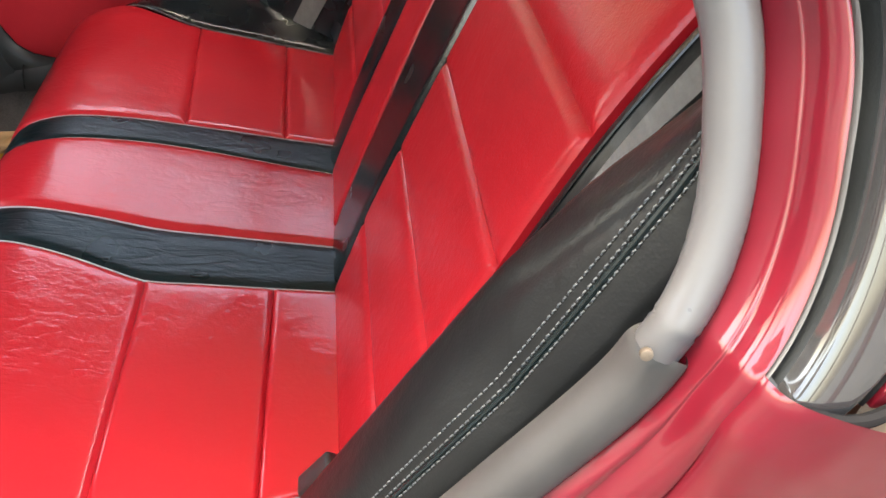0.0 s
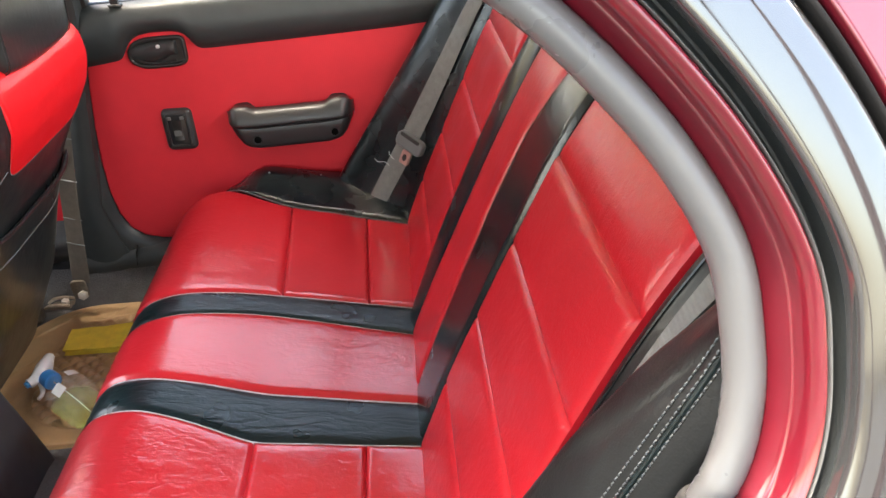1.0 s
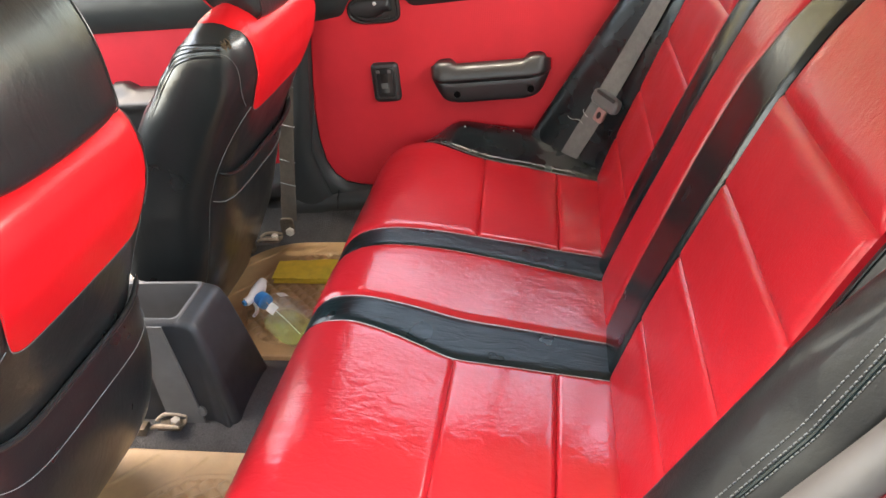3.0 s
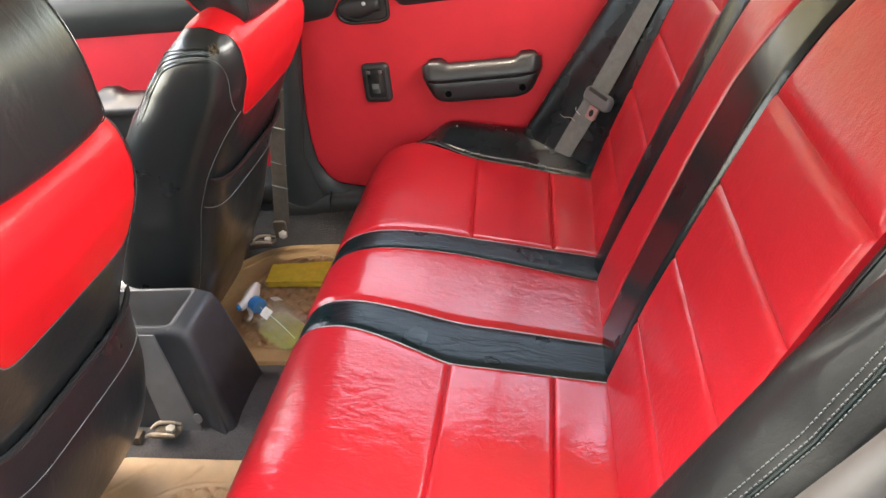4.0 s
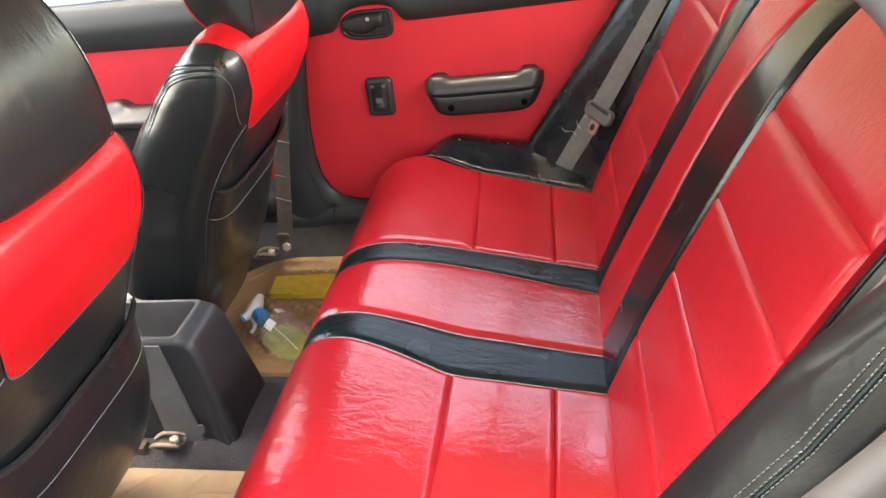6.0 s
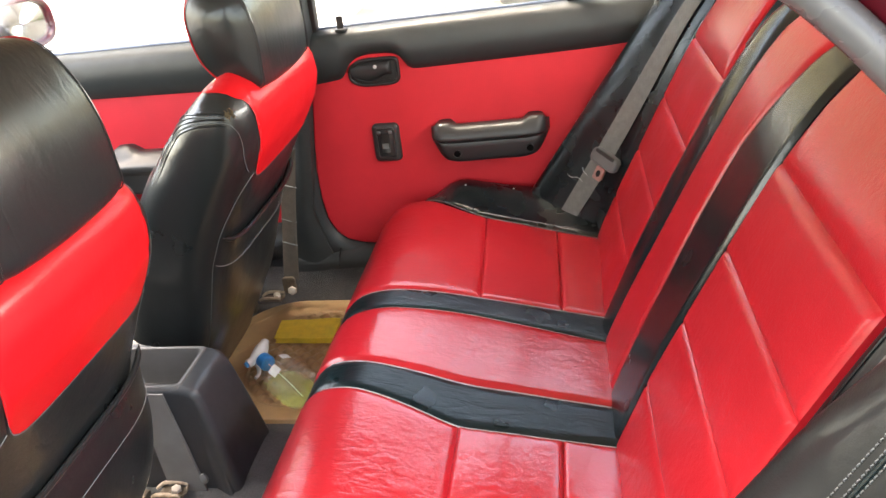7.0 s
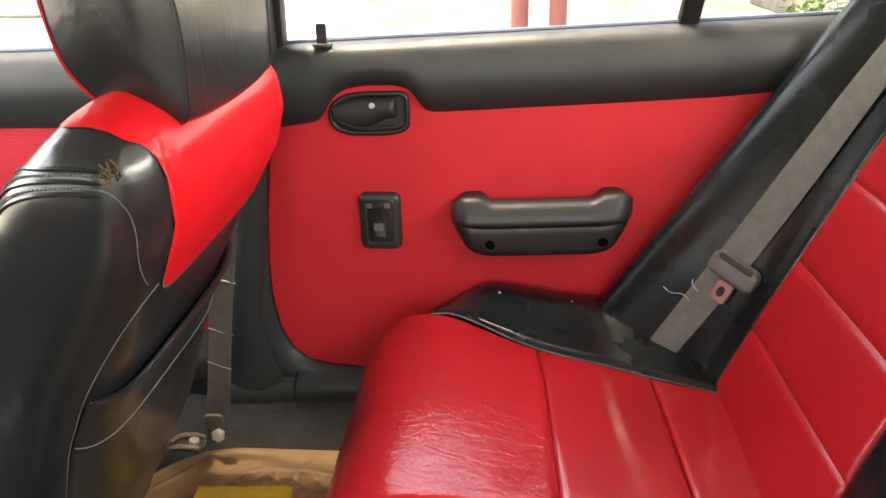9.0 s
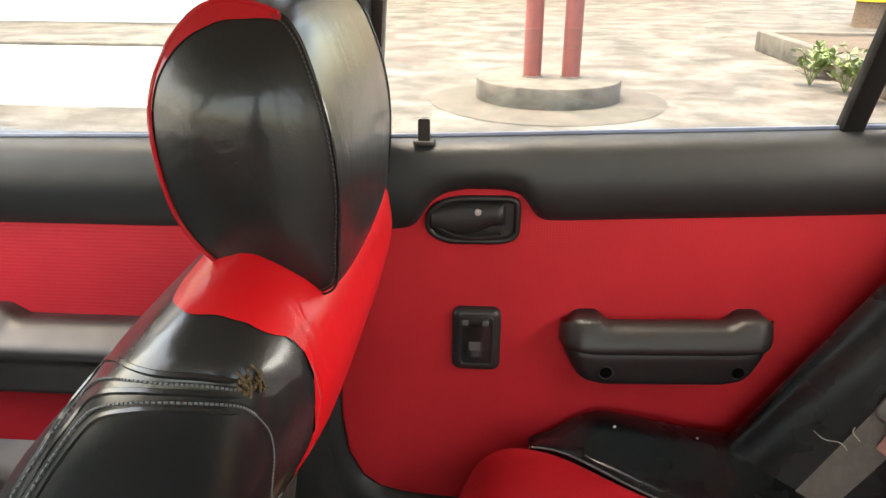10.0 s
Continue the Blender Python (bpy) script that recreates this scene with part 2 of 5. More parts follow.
thread_slate = solid("slate thread", (0.055, 0.064, 0.070), 0.8)
thread_black = solid("dark thread", (0.022, 0.025, 0.027), 0.7)
thread_dark = solid("grey thread", (0.14, 0.15, 0.15), 0.7)
piping_grey = solid("pale grey piping", (0.36, 0.37, 0.37), 0.5)
rubber_tan = solid("tan rubber mat", (0.35, 0.225, 0.112), 0.5, 0.0, 0.12, 25.0, 0.05)
sponge_yellow = solid("yellow sponge", (0.70, 0.53, 0.06), 0.9, 0.0, 0.13, 40.0)
clear_plastic = solid("clear bottle plastic", (0.80, 0.84, 0.80), 0.09, 0.0, 0.05, 20.0, 0.05)
clear_plastic.node_tree.nodes["Principled BSDF"].inputs["Alpha"].default_value = 0.09
liquid_yellow = solid("yellow green liquid", (0.50, 0.56, 0.07), 0.06, 0.0, 0.1, 10.0, 0.0)
liquid_yellow.node_tree.nodes["Principled BSDF"].inputs["Alpha"].default_value = 0.28
frosted_plastic = solid("frosted white plastic", (0.80, 0.82, 0.83), 0.3, 0.0, 0.05)
frosted_plastic.node_tree.nodes["Principled BSDF"].inputs["Alpha"].default_value = 0.7
blue_plastic = solid("blue plastic", (0.03, 0.26, 0.66), 0.35, 0.0, 0.1)
label_paper = solid("white label film", (0.7, 0.7, 0.66), 0.4, 0.0, 0.1)
window_glass = glass("window glass", (0.96, 0.98, 0.97))
headliner = solid("beige headliner cloth", (0.42, 0.335, 0.21), 0.95, 0.0, 0.06)
concrete = ground_mat("weathered concrete")
plinth_mat = solid("grey stained cement", (0.088, 0.080, 0.063), 0.9, 0.0, 0.5, 6.0)
apron_mat = solid("dirty cement", (0.066, 0.060, 0.047), 0.92, 0.0, 0.4, 5.0)
post_paint = solid("red brown painted steel", (0.16, 0.042, 0.032), 0.55, 0.0, 0.2, 12.0)
white_wall = solid("whitewashed wall", (0.78, 0.76, 0.70), 0.9, 0.0, 0.06, 4.0)
ochre_wall = solid("ochre plaster", (0.52, 0.41, 0.21), 0.9, 0.0, 0.10, 3.0)
roof_tile = solid("brown roof tile", (0.16, 0.085, 0.05), 0.85, 0.0, 0.3, 20.0)
yellow_paint = solid("yellow road paint", (0.7, 0.42, 0.02), 0.7, 0.0, 0.15, 10.0)
bark = solid("brown bark", (0.10, 0.07, 0.045), 0.95, 0.0, 0.5, 30.0)
soil = carpet("dark soil", (0.06, 0.045, 0.03))
leaf_green = solid("leaf green", (0.11, 0.17, 0.045), 0.5, 0.0, 0.35, 9.0)
mirror_glass = solid("mirror glass", (0.9, 0.9, 0.9), 0.02, 1.0, 0.0)

# ---- building helpers ----
ORIGIN = {}


def thing(name, at, label, category, group="", kind=""):
    ob = new(name)
    ob.location = at
    ob.empty_display_size = 0.05
    ORIGIN[ob] = Vector(at)
    return tagged(ob, label, category, group, kind)


def part(name, bm, material, parent=None, label="", smooth=True, sharp=42):
    """Link a bmesh, given in world metres, as one mesh under a thing or a part."""
    o = ORIGIN.get(parent, Vector((0, 0, 0)))
    bmesh.ops.recalc_face_normals(bm, faces=bm.faces)
    if o.length:
        bmesh.ops.translate(bm, verts=bm.verts, vec=-o)
    me = bpy.data.meshes.new(name)
    bm.to_mesh(me)
    bm.free()
    me.materials.append(material)
    if smooth:
        me.polygons.foreach_set("use_smooth", [True] * len(me.polygons))
        me.set_sharp_from_angle(angle=radians(sharp))
    ob = new(name, me)
    if parent is not None:
        ob.parent = parent
        ORIGIN[ob] = o
    if label:
        ob["label"] = label
    return ob


def single(name, bm, material, label, category, group="", kind="", smooth=True, sharp=42):
    return tagged(part(name, bm, material, None, "", smooth, sharp), label, category, group, kind)


def grid(f, nu, nv, loop_u=False, loop_v=False, bm=None):
    bm = bm or bmesh.new()
    cu, cv = (nu if loop_u else nu + 1), (nv if loop_v else nv + 1)
    vs = [[bm.verts.new(f(i / nu, j / nv)) for j in range(cv)] for i in range(cu)]
    for i in range(nu):
        for j in range(nv):
            a, b = vs[i][j], vs[(i + 1) % cu][j]
            c, d = vs[(i + 1) % cu][(j + 1) % cv], vs[i][(j + 1) % cv]
            bm.faces.new((a, b, c, d))
    return bm


def spline(pts, u):
    """Catmull-Rom through pts at u in 0..1."""
    n = len(pts) - 1
    s = min(max(u, 0.0), 1.0) * n
    i = min(int(s), n - 1)
    f = s - i
    p = [Vector(pts[min(max(k, 0), n)]) for k in (i - 1, i, i + 1, i + 2)]
    return 0.5 * ((2 * p[1]) + (p[2] - p[0]) * f + (2 * p[0] - 5 * p[1] + 4 * p[2] - p[3]) * f * f + (3 * p[1] - p[0] - 3 * p[2] + p[3]) * f ** 3)


def lerp_table(table, x):
    """Smooth table lookup: [(x, value), ...] in rising x."""
    if x <= table[0][0]:
        return table[0][1]
    for (a, va), (b, vb) in zip(table, table[1:]):
        if x <= b:
            f = (x - a) / (b - a)
            return va + (vb - va) * f
    return table[-1][1]


def smooth_table(table, x, w=0.03):
    return (lerp_table(table, x - w) + 2 * lerp_table(table, x - w / 2) + 2 * lerp_table(table, x) + 2 * lerp_table(table, x + w / 2) + lerp_table(table, x + w)) / 8


def tube(path, r, n=10, bm=None, steps=0, caps=True):
    """A round tube along points; steps > 0 smooths it."""
    bm = bm or bmesh.new()
    pts = [spline(path, k / steps) for k in range(steps + 1)] if steps else [Vector(p) for p in path]
    up = Vector((0.13, 0.21, 0.97))
    rings = []
    for k, p in enumerate(pts):
        d = (pts[min(k + 1, len(pts) - 1)] - pts[max(k - 1, 0)]).normalized()
        a = d.cross(up).normalized()
        b = d.cross(a)
        rr = r(k / (len(pts) - 1)) if callable(r) else r
        rings.append([bm.verts.new(p + rr * (math.cos(2 * math.pi * j / n) * a + math.sin(2 * math.pi * j / n) * b)) for j in range(n)])
    for ra, rb in zip(rings, rings[1:]):
        for j in range(n):
            bm.faces.new((ra[j], ra[(j + 1) % n], rb[(j + 1) % n], rb[j]))
    if caps:
        bm.faces.new(rings[0])
        bm.faces.new(rings[-1])
    return bm


def slab(outline, to_world, depth, bevel=0.004, segs=3):
    """A plate with a rounded rim: outline in plane coordinates; to_world(a, b, h), h from 0 (back) to depth (face)."""
    bm = bmesh.new()
    back = [bm.verts.new((a, b, 0)) for a, b in outline]
    f = bm.faces.new(back)
    ext = bmesh.ops.extrude_face_region(bm, geom=[f])
    top = [v for v in ext["geom"] if isinstance(v, bmesh.types.BMVert)]
    for v in top:
        v.co.z = depth
    if bevel:
        rim = [e for e in bm.edges if all(v.co.z > depth * 0.5 for v in e.verts)]
        bmesh.ops.bevel(bm, geom=rim, offset=bevel, segments=segs, profile=0.5, affect="EDGES", clamp_overlap=True)
    bmesh.ops.triangulate(bm, faces=[f for f in bm.faces if len(f.verts) > 4])
    for v in bm.verts:
        v.co = to_world(v.co.x, v.co.y, v.co.z)
    return bm


def box(lo, hi, bevel=0.0, segs=2):
    bm = bmesh.new()
    bmesh.ops.create_cube(bm, size=1.0)
    for v in bm.verts:
        v.co = Vector([lo[k] + (hi[k] - lo[k]) * (v.co[k] + 0.5) for k in range(3)])
    if bevel:
        bmesh.ops.bevel(bm, geom=list(bm.edges), offset=bevel, segments=segs, profile=0.5, affect="EDGES", clamp_overlap=True)
    return bm


def disc(centre, axis, r, h, n=20, bevel=0.0):
    """A short cylinder from centre along axis."""
    bm = bmesh.new()
    bmesh.ops.create_cone(bm, cap_ends=True, segments=n, radius1=r, radius2=r, depth=h)
    if bevel:
        rim = [e for e in bm.edges if len(e.link_faces) == 2 and any(len(f.verts) > 4 for f in e.link_faces)]
        bmesh.ops.bevel(bm, geom=rim, offset=bevel, segments=2, profile=0.5, affect="EDGES")
    q = Vector(axis).to_track_quat("Z", "Y").to_matrix().to_4x4()
    bm.transform(Matrix.Translation(Vector(centre) + Vector(axis).normalized() * h / 2) @ q)
    return bm


def rounded(a0, a1, b0, b1, r, n=5):
    pts = []
    for (ca, cb, st) in ((a1 - r, b1 - r, 0), (a0 + r, b1 - r, 90), (a0 + r, b0 + r, 180), (a1 - r, b0 + r, 270)):
        for k in range(n + 1):
            w = radians(st + 90 * k / n)
            pts.append((ca + r * math.cos(w), cb + r * math.sin(w)))
    return pts


# ---- the rear bench ----
# side profile of the cushion (x, z), from the fold under the backrest to the front foot
CUSH = [(-0.150, 0.478), (-0.190, 0.487), (-0.230, 0.495), (-0.315, 0.508), (-0.395, 0.521), (-0.472, 0.533), (-0.560, 0.554), (-0.635, 0.565), (-0.690, 0.557), (-0.722, 0.533), (-0.741, 0.497), (-0.757, 0.445), (-0.762, 0.390), (-0.755, 0.320), (-0.745, 0.262)]
# side profile of the backrest, from below the cushion upwards
BACK = [(-0.255, 0.420), (-0.238, 0.500), (-0.200, 0.600), (-0.157, 0.700), (-0.109, 0.810), (-0.056, 0.925), (-0.006, 1.010), (0.040, 1.072), (0.082, 1.112), (0.125, 1.122), (0.165, 1.100)]
BACK_MID = [(-0.255, 0.420), (-0.238, 0.500), (-0.200, 0.600), (-0.157, 0.700), (-0.109, 0.810), (-0.060, 0.915), (-0.022, 0.985), (0.018, 1.035), (0.070, 1.058), (0.130, 1.045), (0.170, 1.000)]


class Profile:
    """A smooth side profile, addressed by arc length 0..1."""

    def __init__(self, pts, n=240):
        raw = [spline([(x, 0, z) for x, z in pts], k / n) for k in range(n + 1)]
        self.d = [0.0]
        for a, b in zip(raw, raw[1:]):
            self.d.append(self.d[-1] + (b - a).length)
        self.pts, self.total = raw, self.d[-1]

    def at(self, s):
        s = min(max(s, 0.0), 1.0) * self.total
        lo, hi = 0, len(self.d) - 1
        while hi - lo > 1:
            mid = (lo + hi) // 2
            lo, hi = (mid, hi) if self.d[mid] <= s else (lo, mid)
        f = (s - self.d[lo]) / max(1e-9, self.d[hi] - self.d[lo])
        p = self.pts[lo].lerp(self.pts[hi], f)
        a, b = self.pts[max(lo - 2, 0)], self.pts[min(hi + 2, len(self.pts) - 1)]
        t = (b - a).normalized()
        return p, Vector((-t.z, 0, t.x))

    def find(self, axis, value, after=0.0):
        for k in range(int(after * (len(self.d) - 1)), len(self.d) - 1):
            a, b = self.pts[k][axis], self.pts[k + 1][axis]
            if (a - value) * (b - value) <= 0 and a != b:
                return (self.d[k] + (value - a) / (b - a) * (self.d[k + 1] - self.d[k])) / self.total
        return 1.0


cush, back, back_mid = Profile(CUSH), Profile(BACK), Profile(BACK_MID)


PIPE = [(-0.90, 0.655), (-0.66, 0.640), (-0.62, 0.592), (-0.57, 0.543), (-0.50, 0.510), (-0.36, 0.495), (-0.23, 0.463), (-0.15, 0.455)]


SWELL = [(-0.90, 0.0), (-0.70, 0.0), (-0.60, 0.0085), (-0.47, 0.0095), (-0.34, 0.0035), (-0.26, 0.0085), (-0.15, 0.004)]


def cush_point(s, y, h=0.0):
    p, nrm = cush.at(s)
    if nrm.z < 0 and p.x > -0.7:
        nrm = -nrm
    nrm = nrm if nrm.dot(Vector((-0.5, 0, 1))) > 0 else -nrm
    # the cushion rises into a soft corner by each door
    edge = smooth_table(PIPE, p.x, 0.035)
    e = max(0.0, (abs(y) - edge) / max(0.03, 0.668 - edge))
    along = max(0.0, 1 - ((p.x + 0.375) / 0.25) ** 4)
    lift = 0.027 * along * math.sin(min(e, 1.0) ** 1.4 * math.pi * 0.72)
    # and rounds off at its front ends
    fr = min(1.0, max(0.0, (-0.55 - p.x) / 0.11))
    lift -= 0.045 * fr * fr * (3 - 2 * fr) * min(1.0, max(0.0, (abs(y) - 0.48) / 0.17)) ** 2
    # each seat swells a little towards its door
    hollow = smooth_table(SWELL, p.x, 0.03) * math.exp(-((abs(y) - 0.42) / 0.14) ** 2)
    out = p + nrm * (h + hollow) + Vector((0, y, lift))
    return out


def back_point(s, y, h=0.0, prof=None):
    p, nrm = (prof or back).at(s)
    nrm = nrm if nrm.dot(Vector((-1, 0, 0.6))) > 0 else -nrm
    return p + nrm * h + Vector((0, y, 0))


mid_pt = lambda s, y, h=0.0: back_point(s, y, h, back_mid)
full_pt = lambda s, y, h=0.0: back_point(s, y, h, back)


def cushion_panel(point, y_lo, y_hi, s0, s1, puff=0.003, ns=24, ny=12, dip=0.0022, soft=0.0028):
    """A padded piece of cover: full in the middle, drawn in at its seams, its rim tucked under."""
    def f(u, v):
        uu = min(max((u * (ns + 2) - 1) / ns, 0), 1)
        s = s0 + (s1 - s0) * (0.35 * uu + 0.65 * (0.5 - 0.5 * math.cos(math.pi * uu)))
        a, b = y_lo(s), y_hi(s)
        vv = min(max((v * (ny + 2) - 1) / ny, 0), 1)
        vv = 0.35 * vv + 0.65 * (0.5 - 0.5 * math.cos(math.pi * vv))
        y = a + (b - a) * vv
        dist = min((s - s0) * LEN, (s1 - s) * LEN, abs(y - a), abs(b - y))
        h = -dip + (puff + dip) * (1 - math.exp(-max(dist, 0) / soft))
        if u == 0 or u == 1 or v == 0 or v == 1:
            h -= 0.016
        return point(s, y, h)
    LEN = 0.6 if point in (mid_pt, full_pt) else cush.total
    return grid(f, ns + 2, ny + 2)


bench = thing("rear_bench_seat", (-0.45, 0, 0.25), "red and black vinyl rear bench seat with sewn panels", "car seat")

X1, X2 = cush.find(0, -0.472), cush.find(0, -0.318)
S_FOLD, S_END = cush.find(0, -0.195), 1.0


def cx(s):
    return cush.at(s)[0].x


NS_NEAR = [(-0.76, -0.118), (-0.70, -0.120), (-0.64, -0.126), (-0.58, -0.142), (-0.475, -0.177), (-0.23, -0.176), (-0.15, -0.176)]
NS_FAR = [(-0.76, -0.050), (-0.70, -0.052), (-0.64, -0.058), (-0.46, -0.078), (-0.23, -0.088), (-0.15, -0.088)]
FS_NEAR = [(-0.76, 0.085), (-0.64, 0.102), (-0.48, 0.122), (-0.23, 0.083), (-0.15, 0.083)]
FS_FAR = [(-0.76, 0.150), (-0.64, 0.165), (-0.48, 0.183), (-0.23, 0.164), (-0.15, 0.164)]


def tab(t, soft=0.035):
    return lambda s: smooth_table(t, cx(s), soft)


ns_near, ns_far, fs_near, fs_far, pipe = tab(NS_NEAR, 0.014), tab(NS_FAR), tab(FS_NEAR), tab(FS_FAR), tab(PIPE)
npipe = lambda s: -pipe(s)
edge_far, edge_near = (lambda s: 0.668), (lambda s: -0.668)
part("stripe", cushion_panel(cush_point, ns_near, ns_far, S_FOLD, S_END, 0.002, 60, 8), black_creased, bench, "black vinyl stripe")
part("stripe", cushion_panel(cush_point, fs_near, fs_far, S_FOLD, S_END, 0.002, 60, 8), black_creased, bench, "black vinyl stripe")
part("centre_panel", cushion_panel(cush_point, ns_far, fs_near, S_FOLD, S_END, 0.004, 60, 14), red_soft, bench, "red vinyl centre panel")


def slanted(s, y, h=0.0):
    """The far seat's cross seams run a little forwards towards the door."""
    w = math.sin(math.pi * min(1.0, max(0.0, (s - S_FOLD) / (S_END - S_FOLD))) ** 0.75) ** 1.2
    return cush_point(s + 0.020 * w * min(1.0, max(0.0, (y - 0.18) / 0.34)), y, h)


for lo, hi in ((npipe, ns_near), (fs_far, pipe)):
    pt = slanted if lo is fs_far else cush_point
    part("cushion_panel", cushion_panel(pt, lo, hi, S_FOLD, X2, 0.003, 26, 40), red_vinyl, bench, "red vinyl cushion panel")
    part("cushion_panel", cushion_panel(pt, lo, hi, X2, X1, 0.003, 30, 40), red_vinyl, bench, "red vinyl cushion panel")
    part("cushion_panel", cushion_panel(pt, lo, hi, X1, S_END, 0.004, 60, 40, soft=0.0045), red_creased if lo is npipe else red_soft, bench, "red vinyl cushion panel with fine creases")
S_C = cush.find(0, -0.655)
part("corner_panel", cushion_panel(cush_point, pipe, edge_far, S_FOLD, S_C, 0.006, 30, 12), bolster_vinyl, bench, "black vinyl corner panel")
part("corner_panel", cushion_panel(cush_point, edge_near, npipe, S_FOLD, S_C, 0.006, 30, 12), black_vinyl, bench, "black vinyl corner panel")


def line_on(point, f, s0, s1, n, r, h=0.002):
    return tube([point(s0 + (s1 - s0) * k / n, f(s0 + (s1 - s0) * k / n), h) for k in range(n + 1)], r, 6)


part("piping", line_on(cush_point, pipe, S_FOLD, S_C, 50, 0.0016, 0.0002), thread_mid, bench, "grey piping")
part("piping", line_on(cush_point, npipe, S_FOLD, S_C, 50, 0.0016, 0.0002), thread_mid, bench, "grey piping")
for f in (ns_near, ns_far, fs_near, fs_far):
    part("piping", line_on(cush_point, f, S_FOLD, 0.93, 70, 0.0016, -0.0019), piping_grey, bench, "pale grey piping")

# backrest: two high outer rests, a lower middle with two stripes
SEAMS = [back.find(2, z) for z in (0.46, 0.598, 0.702, 0.811, 0.925)] + [1.0]
MS0, MS1 = back_mid.find(2, 0.46), 1.0
kz = lambda s: back.at(s)[0].z
kzm = lambda s: back_mid.at(s)[0].z
A_FAR = lambda s: 0.190 - 0.022 * math.exp(-((kzm(s) - 0.52) / 0.10) ** 2)
A_NEAR = lambda s: 0.098
B_FAR = lambda s: -0.020 - 0.030 * max(0.0, min(1.0, (0.80 - kzm(s)) / 0.3)) - 0.045 * max(0.0, min(1.0, (kzm(s) - 0.9) / 0.15))
B_NEAR = lambda s: -0.152 - 0.012 * math.exp(-((kzm(s) - 0.52) / 0.08) ** 2)
part("stripe", cushion_panel(mid_pt, A_NEAR, A_FAR, MS0, MS1, 0.010, 50, 10, soft=0.018), black_vinyl, bench, "black vinyl stripe")
part("stripe", cushion_panel(mid_pt, B_NEAR, B_FAR, MS0, MS1, 0.004, 50, 10), black_vinyl, bench, "black vinyl stripe")
part("centre_panel", cushion_panel(mid_pt, B_FAR, A_NEAR, MS0, MS1, 0.004, 50, 12), red_back, bench, "red vinyl centre panel")
FAR_OUT, NEAR_OUT = (lambda s: 0.487), (lambda s: -0.474)
for k in range(5):
    top = k == 4
    args = dict(dip=0.003, puff=0.004 if top else 0.0024, ns=50 if top else 26, ny=36, soft=0.007 if top else 0.0036)
    far_in = (lambda s: lerp_table([(0.925, 0.194), (1.00, 0.215), (1.14, 0.235)], kz(s))) if top else (lambda s: 0.190 - 0.022 * math.exp(-((kz(s) - 0.52) / 0.10) ** 2))
    near_in = (lambda s: lerp_table([(0.925, -0.155), (1.00, -0.158), (1.14, -0.19)], kz(s))) if top else (lambda s: -0.152 - 0.012 * math.exp(-((kz(s) - 0.52) / 0.08) ** 2))
    part("backrest_panel", cushion_panel(full_pt, far_in, FAR_OUT, SEAMS[k], SEAMS[k + 1], **args), red_back, bench, "red vinyl backrest panel")
    part("backrest_panel", cushion_panel(full_pt, NEAR_OUT, near_in, SEAMS[k], SEAMS[k + 1], **args), red_back, bench, "red vinyl backrest panel")
# plain inner cheeks of the raised outer rests
for y in (0.205, -0.165):
    part("cheek", grid(lambda u, v: full_pt(SEAMS[4] + (1 - SEAMS[4]) * u, y + 0.02 * u * (1 if y > 0 else -1), -0.004).lerp(mid_pt(min(1.0, MS0 + (1 - MS0) * (0.72 + 0.28 * u)), y, -0.02), v), 16, 4), black_vinyl, bench, "black vinyl cheek")


# ---- padded side bolsters between backrest and doors ----
def bolster_point(side, u, v):
    """u up the bolster, v across it from the backrest to the door."""
    z = 0.46 + 0.66 * u
    xb = back.at(back.find(2, min(z, 1.12)))[0].x
    xf = -0.388 + (z - 0.552) * 0.652
    xf = min(xf, xb - 0.055)
    if side < 0:
        xs = lerp_table([(0.46, -0.335), (0.60, -0.272), (0.738, -0.192), (0.84, -0.128), (0.904, -0.098), (0.985, -0.061), (1.10, -0.015)], z)
        xi = lerp_table([(0.46, -0.352), (0.60, -0.288), (0.782, -0.186), (0.884, -0.128), (0.948, -0.082), (0.996, -0.036), (1.05, 0.01), (1.12, 0.06)], z)
        xg = max(xb + 0.004, xi + 0.020)
        pts = [(0.462, xb + 0.035), (0.482, xg), (0.505, xg + 0.004), (0.532, xg + 0.006), (0.548, xi + 0.010), (0.562, xi), (0.586, 0.4 * xi + 0.6 * (xs - 0.012)), (0.606, xs - 0.001), (0.622, xs + 0.011), (0.633, xs + 0.034), (0.637, xs + 0.12)]
        p = spline([(b, a, 0) for a, b in pts], v)
        return Vector((p.x, -p.y, z))
    pts = [(0.468, xb + 0.035), (0.488, xb + 0.004), (0.515, xb - 0.014), (0.553, xb + (xf - xb) * 0.42), (0.590, xb + (xf - xb) * 0.80), (0.622, xf), (0.650, xf + 0.012), (0.668, xf + 0.05), (0.672, xf + 0.12)]
    p = spline([(b, a, 0) for a, b in pts], v)
    return Vector((p.x, side * p.y, z))


